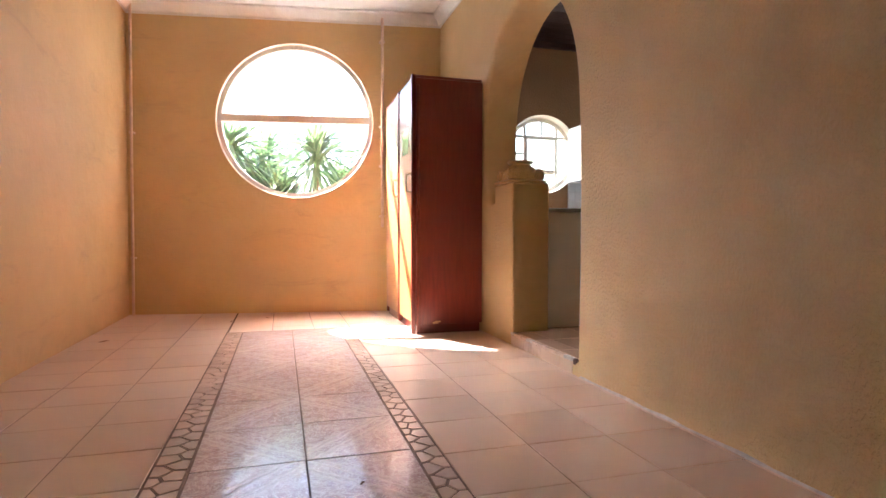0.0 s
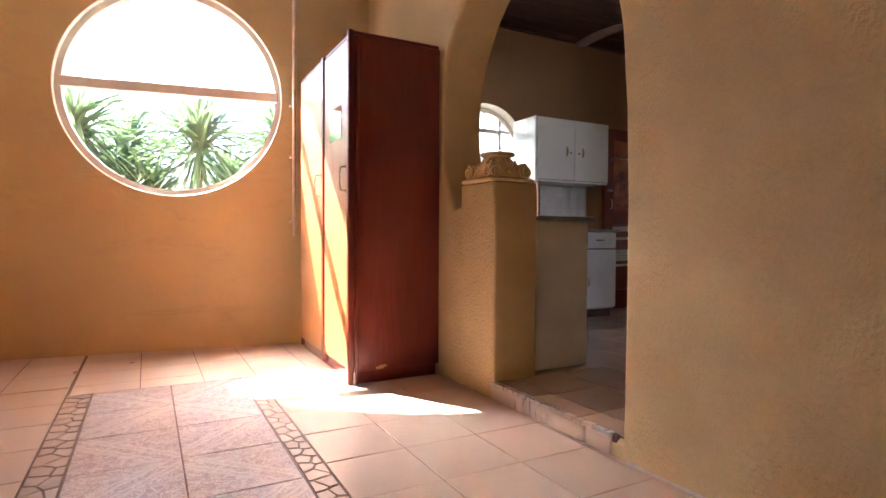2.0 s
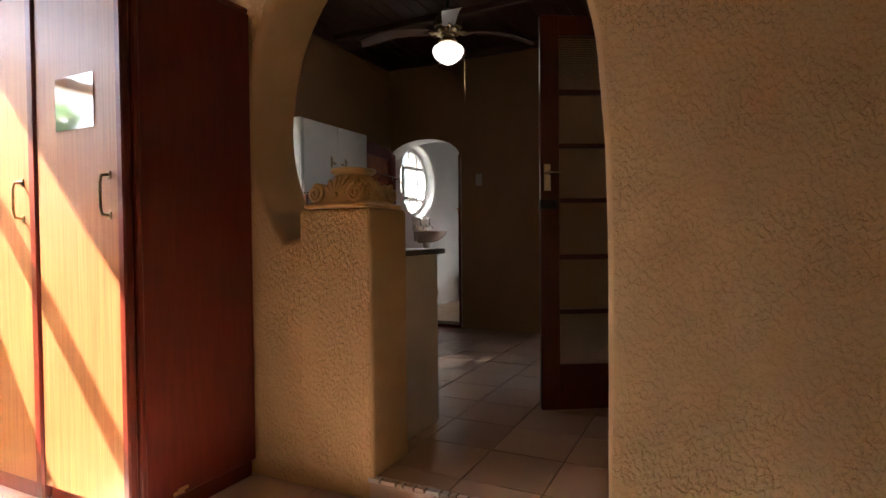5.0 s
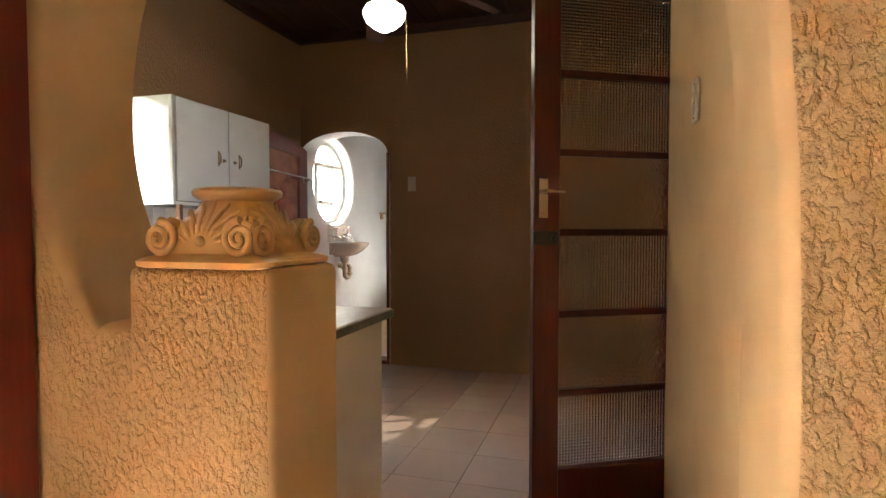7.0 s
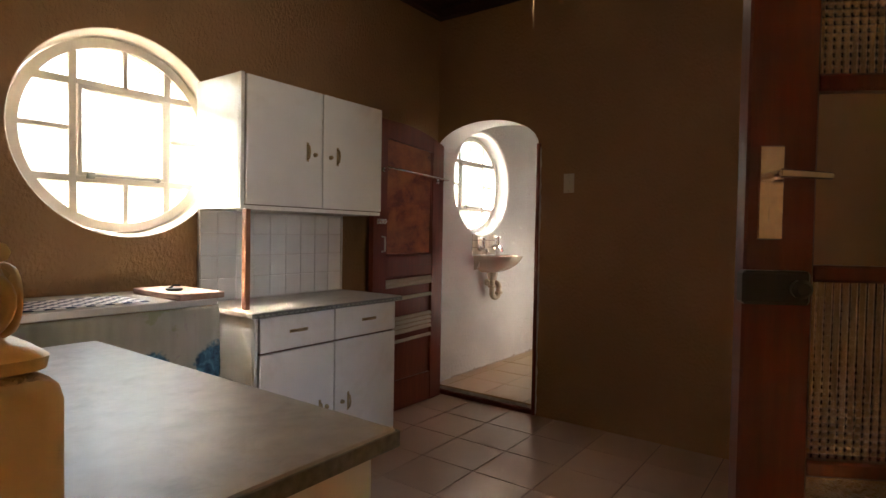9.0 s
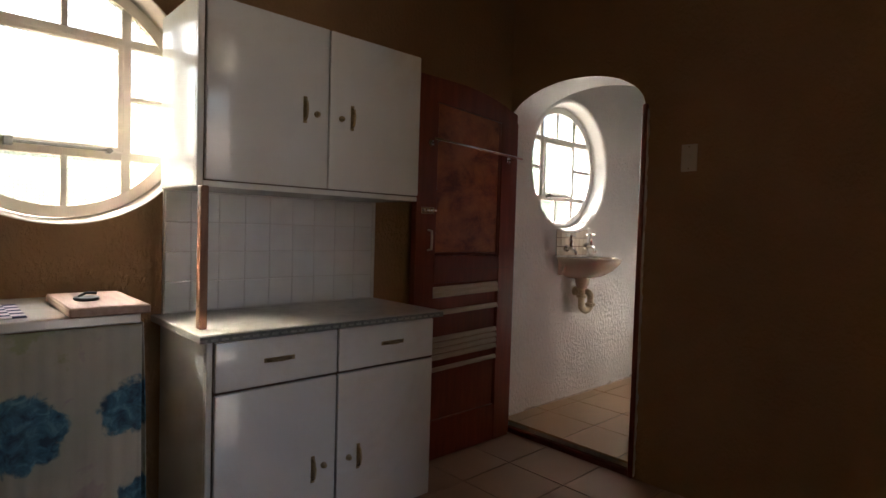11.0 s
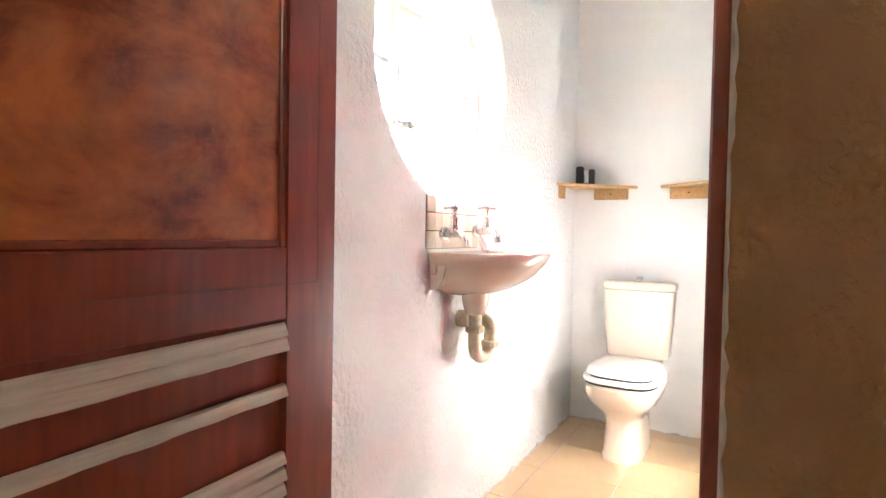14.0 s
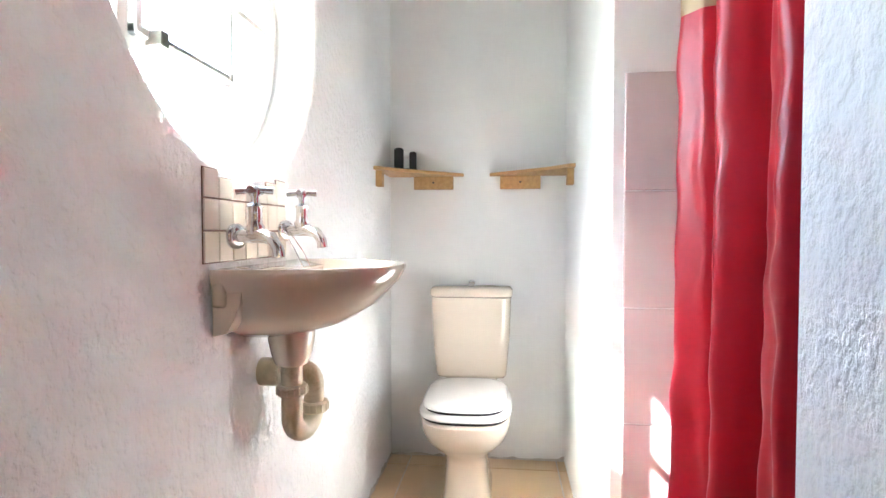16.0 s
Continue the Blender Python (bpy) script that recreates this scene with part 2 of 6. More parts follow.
BAND = plain("brown_curtain_band", (0.07, 0.03, 0.022), 0.45, vary=0.2)


FLOWERS = [(3.355, 5.865, 0.80, 0.105), (3.615, 5.87, 0.83, 0.085), (3.635, 5.9, 0.55, 0.08), (3.08, 5.86, 0.42, 0.085), (3.45, 5.86, 0.28, 0.08), (2.98, 5.86, 0.88, 0.07)]


def printed_cloth():
    """Faded grey cloth printed with blue flower heads and dull green and mauve leaves."""
    m, nt, lk, p = nodes_of("faded_floral_cloth")
    w = coords(nt, lk)
    col = ramp(nt, lk, tex(nt, lk, w, 3.2, 6), [(0.3, (0.42, 0.43, 0.33)), (0.5, (0.52, 0.50, 0.42)), (0.7, (0.58, 0.53, 0.46))])
    for scale, shift, lo, tint, fac in ((3.6, 2.0, 0.58, (0.33, 0.36, 0.16), 0.6), (4.4, 5.0, 0.60, (0.40, 0.29, 0.34), 0.45)):
        mp = nt.new("ShaderNodeMapping")
        mp.inputs["Location"].default_value = (shift, 0, shift)
        lk.new(w, mp.inputs["Vector"])
        f = ramp(nt, lk, tex(nt, lk, mp.outputs["Vector"], scale, 5, 0.6, 0.5), [(lo, (0, 0, 0)), (lo + 0.04, (fac,) * 3)])
        col = blend(nt, lk, f, col, tint)
    for x, y, z, size in FLOWERS:
        d = nt.new("ShaderNodeVectorMath")
        d.operation = "DISTANCE"
        lk.new(w, d.inputs[0])
        d.inputs[1].default_value = (x, y, z)
        frill = nt.new("ShaderNodeMath")
        frill.operation = "MULTIPLY_ADD"
        frill.inputs[1].default_value = -0.085
        lk.new(tex(nt, lk, w, 24, 3, 0.5, 0.4), frill.inputs[0])
        lk.new(d.outputs["Value"], frill.inputs[2])
        f = ramp(nt, lk, frill.outputs[0], [(max(0.0, size - 0.052), (0.95, 0.95, 0.95)), (max(0.0, size - 0.052) + 0.012, (0, 0, 0))])
        petals = ramp(nt, lk, tex(nt, lk, w, 30, 4, 0.6, 0.6), [(0.35, (0.015, 0.06, 0.12)), (0.55, (0.05, 0.19, 0.30)), (0.7, (0.16, 0.36, 0.48))])
        col = blend(nt, lk, f, col, petals)
    lk.new(col, p.inputs["Base Color"])
    p.inputs["Roughness"].default_value = 0.85
    bp = add(nt, "ShaderNodeBump", Strength=0.5, Distance=0.002)
    lk.new(tex(nt, lk, w, 90, 4), bp.inputs["Height"])
    lk.new(bp.outputs["Normal"], p.inputs["Normal"])
    return m


CLOTH = printed_cloth()
CHECK_DARK = plain("navy_check_cloth", (0.03, 0.035, 0.09), 0.8, vary=0.2)
CHECK_PALE = plain("white_check_cloth", (0.7, 0.68, 0.68), 0.8, vary=0.06)
GLASS_CLEAR = glass("clear_window_glass", (1, 1, 1))
GLASS_REED = glass("reeded_obscure_glass", (0.97, 1.0, 0.98), 0.0022, 24.0, 0.10, "REED")


def scattering_glass(name, clear):
    """Inner, pressed face of an obscure pane: it spreads the light that comes through it."""
    m, nt, lk, p = nodes_of(name)
    w = coords(nt, lk)
    r = add(nt, "ShaderNodeBsdfRefraction", Roughness=1.0, IOR=1.17)
    r.inputs["Color"].default_value = (0.95, 1.0, 0.96, 1)
    waves = []
    for way in ("Z", "X"):
        n = add(nt, "ShaderNodeTexWave", Scale=26.0)
        n.bands_direction = way
        lk.new(w, n.inputs["Vector"])
        waves.append(n.outputs["Fac"])
    s = nt.new("ShaderNodeMath")
    s.operation = "ADD"
    lk.new(waves[0], s.inputs[0])
    lk.new(waves[1], s.inputs[1])
    b = add(nt, "ShaderNodeBump", Strength=0.9, Distance=0.004)
    lk.new(s.outputs[0], b.inputs["Height"])
    lk.new(b.outputs["Normal"], r.inputs["Normal"])
    t = nt.new("ShaderNodeBsdfTransparent")
    mix = nt.new("ShaderNodeMixShader")
    mix.inputs[0].default_value = clear
    lk.new(r.outputs["BSDF"], mix.inputs[1])
    lk.new(t.outputs["BSDF"], mix.inputs[2])
    lk.new(mix.outputs["Shader"], nt["Material Output"].inputs["Surface"])
    return m


def smooth_face_glass():
    m, nt, lk, p = nodes_of("smooth_pane_face")
    t = nt.new("ShaderNodeBsdfTransparent")
    t.inputs["Color"].default_value = (0.98, 1.0, 0.985, 1)
    lk.new(t.outputs["BSDF"], nt["Material Output"].inputs["Surface"])
    return m


PANE_FACE = smooth_face_glass()
GLASS_FROST = [scattering_glass("pressed_obscure_glass", 0.03), PANE_FACE]
GLASS_BATH = [scattering_glass("lightly_pressed_glass", 0.5), PANE_FACE]
GLASS_HAMMER = glass("hammered_obscure_glass", (0.95, 0.96, 0.95), 0.003, 55.0, 0.05)
MIRROR = plain("mirror_silver", (0.85, 0.87, 0.87), 0.02, 1.0, vary=0.0)


def leaf_material():
    m, nt, lk, p = nodes_of("yucca_leaf")
    col = ramp(nt, lk, tex(nt, lk, coords(nt, lk), 2.2, 5), [(0.3, (0.13, 0.18, 0.13)), (0.7, (0.24, 0.30, 0.21))])
    lk.new(col, p.inputs["Base Color"])
    p.inputs["Roughness"].default_value = 0.38
    t = nt.new("ShaderNodeBsdfTranslucent")
    t.inputs["Color"].default_value = (0.16, 0.26, 0.10, 1)
    mix = nt.new("ShaderNodeMixShader")
    mix.inputs[0].default_value = 0.4
    lk.new(p.outputs["BSDF"], mix.inputs[1])
    lk.new(t.outputs["BSDF"], mix.inputs[2])
    lk.new(mix.outputs["Shader"], nt["Material Output"].inputs["Surface"])
    return m


LEAF = leaf_material()
TRUNK = plain("yucca_trunk", (0.16, 0.11, 0.07), 0.9, vary=0.3, scale=14, bump=0.01, bump_scale=20)
PAVING = plain("pale_concrete_yard", (0.50, 0.47, 0.42), 0.85, vary=0.15, scale=1.2, bump=0.004, bump_scale=30)
YARD_WALL = plain("pale_yard_wall_paint", (0.72, 0.68, 0.6), 0.8, vary=0.08, scale=1.0)


def decor_material(name, sign):
    """Marbled tile with a pair of pale diagonal relief bands, running one way or the other."""
    m, nt, lk, p = nodes_of(name)
    w = coords(nt, lk)
    base = ramp(nt, lk, tex(nt, lk, w, 6.5, 9, 0.65, 1.6), [(0.25, (0.36, 0.25, 0.23)), (0.5, (0.53, 0.41, 0.38)), (0.75, (0.71, 0.61, 0.58))])
    veins = ramp(nt, lk, tex(nt, lk, w, 15, 5, 0.6, 2.4), [(0.45, (0, 0, 0)), (0.5, (0.9, 0.9, 0.9)), (0.55, (0, 0, 0))])
    col = blend(nt, lk, veins, base, (0.78, 0.70, 0.66))
    sep = nt.new("ShaderNodeSeparateXYZ")
    lk.new(w, sep.inputs[0])
    line = nt.new("ShaderNodeMath")
    line.operation = "SUBTRACT" if sign > 0 else "ADD"
    lk.new(sep.outputs["X"], line.inputs[0])
    lk.new(sep.outputs["Y"], line.inputs[1])
    shift = nt.new("ShaderNodeMath")
    shift.operation = "ADD"
    shift.inputs[1].default_value = 0.0 if sign > 0 else -0.41
    lk.new(line.outputs[0], shift.inputs[0])
    wob = nt.new("ShaderNodeMath")
    wob.operation = "MULTIPLY_ADD"
    wob.inputs[1].default_value = 0.05
    lk.new(tex(nt, lk, w, 18, 3), wob.inputs[0])
    lk.new(shift.outputs[0], wob.inputs[2])
    size = nt.new("ShaderNodeMath")
    size.operation = "ABSOLUTE"
    lk.new(wob.outputs[0], size.inputs[0])
    band = ramp(nt, lk, size.outputs[0], [(0.0, (0, 0, 0)), (0.02, (0.1, 0.1, 0.1)), (0.035, (0.8, 0.8, 0.8)), (0.05, (0.1, 0.1, 0.1)), (0.075, (0.6, 0.6, 0.6)), (0.095, (0, 0, 0))])
    col = blend(nt, lk, band, col, (0.74, 0.64, 0.58))
    lk.new(col, p.inputs["Base Color"])
    p.inputs["Roughness"].default_value = 0.08
    b = add(nt, "ShaderNodeBump", Strength=0.4, Distance=0.0010)
    lk.new(tex(nt, lk, w, 7, 4, 0.6, 1.5), b.inputs["Height"])
    b2 = add(nt, "ShaderNodeBump", Strength=0.6, Distance=0.0015)
    lk.new(band, b2.inputs["Height"])
    b3 = add(nt, "ShaderNodeBump", Strength=0.3, Distance=0.0006)
    lk.new(veins, b3.inputs["Height"])
    lk.new(b.outputs["Normal"], b3.inputs["Normal"])
    lk.new(b3.outputs["Normal"], b2.inputs["Normal"])
    lk.new(b2.outputs["Normal"], p.inputs["Normal"])
    return m


def lamp_material():
    m, nt, lk, p = nodes_of("lit_opal_glass")
    p.inputs["Base Color"].default_value = (0.9, 0.88, 0.82, 1)
    p.inputs["Emission Color"].default_value = (1.0, 0.93, 0.78, 1)
    p.inputs["Emission Strength"].default_value = 0.3
    p.inputs["Roughness"].default_value = 0.25
    return m


DECOR_RISE, DECOR_FALL = decor_material("marbled_tile_rising_band", 1), decor_material("marbled_tile_falling_band", -1)
OPAL = lamp_material()


# ---- mesh helpers ----
def box(bm, x0, x1, y0, y1, z0, z1, bev=0.0, seg=1):
    made = bmesh.ops.create_cube(bm, size=1.0, matrix=Matrix.Translation(((x0 + x1) / 2, (y0 + y1) / 2, (z0 + z1) / 2)) @ Matrix.Diagonal((abs(x1 - x0), abs(y1 - y0), abs(z1 - z0), 1)))
    vs = made["verts"]
    if bev:
        edges = list({e for v in vs for e in v.link_edges})
        bmesh.ops.bevel(bm, geom=edges, offset=bev, segments=seg, affect="EDGES", profile=0.5)


def lathe(bm, profile, at=(0, 0, 0), segs=24, m=None, squash=1.0):
    """profile: (radius, height) from bottom to top, turned round z."""
    m = m or Matrix.Identity(4)
    rings = []
    for r, h in profile:
        ring = []
        for k in range(segs):
            a = 2 * math.pi * k / segs
            ring.append(bm.verts.new(m @ Vector((at[0] + r * math.cos(a), at[1] + squash * r * math.sin(a), at[2] + h))))
        rings.append(ring)
    for lo, hi in zip(rings, rings[1:]):
        for k in range(segs):
            bm.faces.new((lo[k], lo[(k + 1) % segs], hi[(k + 1) % segs], hi[k]))
    bm.faces.new(list(reversed(rings[0])))
    bm.faces.new(rings[-1])


def tube(bm, pts, r, segs=10):
    pts = [Vector(p) for p in pts]
    radii = r if isinstance(r, (list, tuple)) else [r] * len(pts)
    rings, up = [], None
    for i, p in enumerate(pts):
        d = (pts[min(i + 1, len(pts) - 1)] - pts[max(i - 1, 0)]).normalized()
        if up is None:
            up = Vector((0, 0, 1)) if abs(d.z) < 0.9 else Vector((1, 0, 0))
        side = d.cross(up).normalized()
        up = side.cross(d).normalized()
        rings.append([bm.verts.new(p + radii[i] * (math.cos(2 * math.pi * k / segs) * side + math.sin(2 * math.pi * k / segs) * up)) for k in range(segs)])
    for lo, hi in zip(rings, rings[1:]):
        for k in range(segs):
            bm.faces.new((lo[k], lo[(k + 1) % segs], hi[(k + 1) % segs], hi[k]))
    bm.faces.new(list(reversed(rings[0])))
    bm.faces.new(rings[-1])


def loft(bm, rings, cap=True):
    made = [[bm.verts.new(Vector(p)) for p in ring] for ring in rings]
    n = len(made[0])
    for lo, hi in zip(made, made[1:]):
        for k in range(n):
            bm.faces.new((lo[k], lo[(k + 1) % n], hi[(k + 1) % n], hi[k]))
    if cap:
        bm.faces.new(list(reversed(made[0])))
        bm.faces.new(made[-1])


def finish(bm, name, mats, parent=None, smooth=35.0, at=None):
    bmesh.ops.recalc_face_normals(bm, faces=bm.faces)
    me = bpy.data.meshes.new(name)
    bm.to_mesh(me)
    bm.free()
    for m in (mats if isinstance(mats, (list, tuple)) else [mats]):
        me.materials.append(m)
    if smooth:
        me.polygons.foreach_set("use_smooth", [True] * len(me.polygons))
        me.set_sharp_from_angle(angle=radians(smooth))
    ob = new(name, me)
    if parent:
        ob.parent = parent
    if at is not None:
        ob.matrix_basis = at
    return ob


def boxes(name, mats, rows, parent=None, bev=0.0, seg=1, at=None):
    bm = bmesh.new()
    for r in rows:
        box(bm, *r, bev=bev, seg=seg)
    return finish(bm, name, mats, parent, at=at)


def holder(name, label, category, at=(0, 0, 0), group="", rz=0.0):
    ob = new(name)
    ob.empty_display_size = 0.1
    ob.matrix_basis = pose(*at, 0, 0, rz)
    return tagged(ob, label, category, group)


def structure(ob, label, category="wall"):
    return tagged(ob, label, category, "", "structure")


def holed(name, u0, u1, v0, v1, centre, outline, thick, mats, m, round_edge=0.0, splay=1.0):
    """A wall in the plane of u (along) and v (up), with an opening whose outline is star-shaped round its centre.
    Depth runs along the third axis from 0 to thick; the opening's front rim may be rounded and its sides splayed."""
    cu, cv = centre
    corners = [(u0, v0), (u1, v0), (u1, v1), (u0, v1)]
    ang = lambda p: math.atan2(p[1] - cv, p[0] - cu) % (2 * math.pi)
    pts = sorted(outline, key=ang)

    def out(a):
        du, dv = math.cos(a), math.sin(a)
        ks = []
        if du > 1e-9: ks.append((u1 - cu) / du)
        if du < -1e-9: ks.append((u0 - cu) / du)
        if dv > 1e-9: ks.append((v1 - cv) / dv)
        if dv < -1e-9: ks.append((v0 - cv) / dv)
        k = min(ks)
        return (cu + k * du, cv + k * dv)

    inner, outer = [], []
    angles = [ang(p) for p in pts]
    n = len(pts)
    for i, p in enumerate(pts):
        inner.append(p)
        outer.append(out(angles[i]))
        a, b = angles[i], angles[(i + 1) % n] + (2 * math.pi if i == n - 1 else 0)
        between = sorted((x, c) for c in corners for x in (ang(c), ang(c) + 2 * math.pi) if a + 1e-6 < x < b - 1e-6)
        for x, c in between:
            q = pts[(i + 1) % n]
            f = (x - a) / (b - a)
            inner.append((p[0] + f * (q[0] - p[0]), p[1] + f * (q[1] - p[1])))
            outer.append(c)
    bm = bmesh.new()
    grow = lambda p, k: (cu + (p[0] - cu) * k, cv + (p[1] - cv) * k)
    e = round_edge
    layers = [(1.0, thick)] if splay == 1.0 else [(splay, thick)]
    ways = []
    for i, p in enumerate(inner):
        a, b = Vector(inner[i - 1]), Vector(inner[(i + 1) % len(inner)])
        along = (b - a).normalized()
        ways.append((along.y, -along.x))
    steps = [(e - e * math.sin(t), e - e * math.cos(t)) for t in (0.0, 0.4, 0.8, 1.2, math.pi / 2)] if e else [(0.0, 0.0)]
    rings = [[(p[0] + k * q[0], p[1] + k * q[1], d) for p, q in zip(inner, ways)] for k, d in steps] + [[(*grow(p, k), d) for p in inner] for k, d in layers]
    tov = lambda q: bm.verts.new(m @ Vector((q[0], q[2], q[1])))
    vr = [[tov(q) for q in ring] for ring in rings]
    of = [tov((*p, 0.0)) for p in outer]
    ob_ = [tov((*p, thick)) for p in outer]
    k = len(inner)
    for i in range(k):
        j = (i + 1) % k
        bm.faces.new((of[i], of[j], vr[0][j], vr[0][i]))
        for a, b in zip(vr, vr[1:]):
            f = bm.faces.new((a[i], a[j], b[j], b[i]))
            if a is not vr[0] or not e:
                f.material_index = 1
        bm.faces.new((vr[-1][i], vr[-1][j], ob_[j], ob_[i]))
        bm.faces.new((ob_[i], ob_[j], of[j], of[i]))
    bmesh.ops.remove_doubles(bm, verts=bm.verts, dist=1e-5)
    return finish(bm, name, mats, smooth=30)


def circle(cu, cv, r, n=72, rv=None):
    return [(cu + r * math.cos(2 * math.pi * k / n), cv + (rv or r) * math.sin(2 * math.pi * k / n)) for k in range(n)]


def ring_frame(name, mat, r0, r1, d0, d1, m, parent=None, n=64):
    bm = bmesh.new()
    prof = [(r0, d0), (r1, d0), (r1, d1), (r0, d1)]
    rings = [[m @ Vector((r * math.cos(2 * math.pi * k / n), d, r * math.sin(2 * math.pi * k / n))) for r, d in prof] for k in range(n)]
    vs = [[bm.verts.new(p) for p in ring] for ring in rings]
    for k in range(n):
        a, b = vs[k], vs[(k + 1) % n]
        for i in range(4):
            bm.faces.new((a[i], a[(i + 1) % 4], b[(i + 1) % 4], b[i]))
    return finish(bm, name, mat, parent)


# ---- setting: walls, floors, ceilings ----
XW, XA, YS = -1.05, 2.2, -2.6          # west wall, arch wall (room side), south wall
ZK, ZB = 0.10, 0.165                   # kitchen and washroom floor levels
XE, XE2 = 5.875, 6.12                   # kitchen's east wall, both faces
YK, YB = 6.40, 6.405                    # north faces of kitchen and washroom
ZA, ZC = 3.26, 3.14                    # ceilings
SKEW = -9.0
WIN_A = Matrix.Translation((0.645, 6.555, 0)) @ pose(0, 0, 0, 0, 0, SKEW)
ALONG_X = lambda y: Matrix.Translation((0, y, 0))
ALONG_Y = lambda x: Matrix(((0, 1, 0, x), (1, 0, 0, 0), (0, 0, 1, 0), (0, 0, 0, 1)))

structure(holed("wall_north", -1.95, 1.75, -0.1, 3.6, (0, 2.075), circle(0, 2.075, 0.825), 0.16, [OCHRE_FLAT, FRAME_PAINT], WIN_A, 0.012),
          "smooth ochre plastered outer wall with a round window")
structure(boxes("wall_west", OCHRE_FLAT, [(XW - 0.2, XW, YS - 0.2, 7.1, -0.1, 3.6)]), "smooth ochre plastered side wall")
structure(boxes("wall_south", OCHRE, [(XW, 3.0, YS - 0.2, YS, -0.1, 3.6)]), "ochre stucco end wall")

ARCH_Y, ARCH_Z, ARCH_R = 4.135, 1.66, 0.815
arch = [(3.29, ZK - 0.02), (3.29, 0.6), (3.29, 1.1), (3.30, 1.45)]
arch += [(ARCH_Y + ARCH_R * math.cos(radians(a)), ARCH_Z + (ARCH_R if a < 0 else 0.95) * math.sin(radians(a))) for a in range(-42, 175, 4)]
arch += [(4.66, 1.13), (4.50, 1.13), (4.33, 1.13), (4.33, 0.8), (4.33, 0.4), (4.33, ZK - 0.02)]
structure(holed("wall_arch", YS, 6.75, -0.1, 3.6, (3.85, 1.62), arch, 0.32, [OCHRE, OCHRE_SMOOTH], ALONG_Y(XA), 0.04),
          "ochre stucco wall with a keyhole-shaped arched opening")
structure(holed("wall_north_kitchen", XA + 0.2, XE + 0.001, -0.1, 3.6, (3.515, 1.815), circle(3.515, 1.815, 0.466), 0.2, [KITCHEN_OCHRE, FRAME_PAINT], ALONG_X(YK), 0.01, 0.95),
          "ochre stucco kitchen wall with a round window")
door_hole = [(5.508, ZK - 0.02), (5.508, 0.7), (5.508, 1.4)] + [(5.959 + 0.451 * math.cos(radians(a)), 2.03 + 0.215 * math.sin(radians(a))) for a in range(0, 181, 6)] + [(6.41, 1.4), (6.41, 0.7), (6.41, ZK - 0.02)]
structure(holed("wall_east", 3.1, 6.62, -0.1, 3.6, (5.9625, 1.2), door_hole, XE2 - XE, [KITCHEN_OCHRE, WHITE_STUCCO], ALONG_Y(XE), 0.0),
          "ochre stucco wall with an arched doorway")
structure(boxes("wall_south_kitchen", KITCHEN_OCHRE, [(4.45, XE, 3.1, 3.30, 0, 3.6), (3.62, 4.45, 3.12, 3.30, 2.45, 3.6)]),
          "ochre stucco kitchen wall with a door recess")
bm = bmesh.new()
loft(bm, [[(XA + 0.32, 3.1, z), (3.62, 3.1, z), (3.62, 3.34, z), (XA + 0.32, 3.291, z)] for z in (0.0, 3.6)])
structure(finish(bm, "wall_jamb", OCHRE_SMOOTH, smooth=0), "smooth ochre wall running on from the archway to the glazed door")
# unseen passage, added to cut the daylight coming through the south doorway
structure(boxes("wall_added_passage", OCHRE, [(3.40, 3.60, 1.6, 3.098, -0.1, 2.6), (4.47, 4.67, 1.6, 3.098, -0.1, 2.6)]), "unseen ochre walls added to limit daylight through the glazed door opening")
structure(boxes("floor_passage", TILE_DIMMED, [(3.60, 4.47, 1.6, 3.0, -0.1, ZK - 0.002)]), "unseen peach floor of the added passage", "floor")
structure(boxes("ceiling_added_passage", CEILING_WOOD, [(3.40, 4.67, 1.6, 3.098, 2.602, 2.7)]), "unseen dark ceiling added to cut daylight at the glazed door", "ceiling")
structure(holed("wall_north_washroom", XE + 0.002, 8.3, -0.1, 3.6, (6.58, 1.84), circle(6.58, 1.84, 0.452), 0.24, [WHITE_STUCCO, WHITE_SMOOTH], ALONG_X(YB), 0.03, 0.93),
          "white stucco wall with a deep round window")
structure(boxes("wall_back_washroom", WHITE_SMOOTH, [(8.12, 8.3, 4.4, YB, -0.1, 3.6)]), "plain white washroom back wall")
structure(boxes("wall_south_washroom", WHITE_SMOOTH, [(6.97, 8.12, 5.3, 5.56, -0.1, 3.6)]), "plain white washroom side wall", "wall")
structure(boxes("wall_shower", WHITE_STUCCO, [(6.98, 7.1, 4.4, 5.3, -0.1, 3.6), (XE2, 6.98, 4.4, 4.55, -0.1, 3.6), (XE2 - 0.05, XE2 + 0.003, 4.55, 5.505, -0.1, 3.6)]), "white stucco shower walls")

structure(boxes("floor", GROUT, [(XW, XA + 0.05, YS, 7.0, -0.15, -0.004)]), "floor bed under peach tiles", "floor")
structure(boxes("floor_kitchen", GROUT, [(XA + 0.03, XE + 0.05, 3.0, YK + 0.05, -0.1, ZK - 0.004)]), "raised kitchen floor bed", "floor")
structure(boxes("floor_washroom", GROUT_PALE, [(XE + 0.028, 8.2, 4.5, YB + 0.05, -0.1, ZB - 0.003)]), "washroom floor bed", "floor")
structure(boxes("ceiling", CEILING_WHITE, [(XW - 0.1, XA + 0.1, YS - 0.1, 7.1, ZA, ZA + 0.1)]), "white painted ceiling", "ceiling")


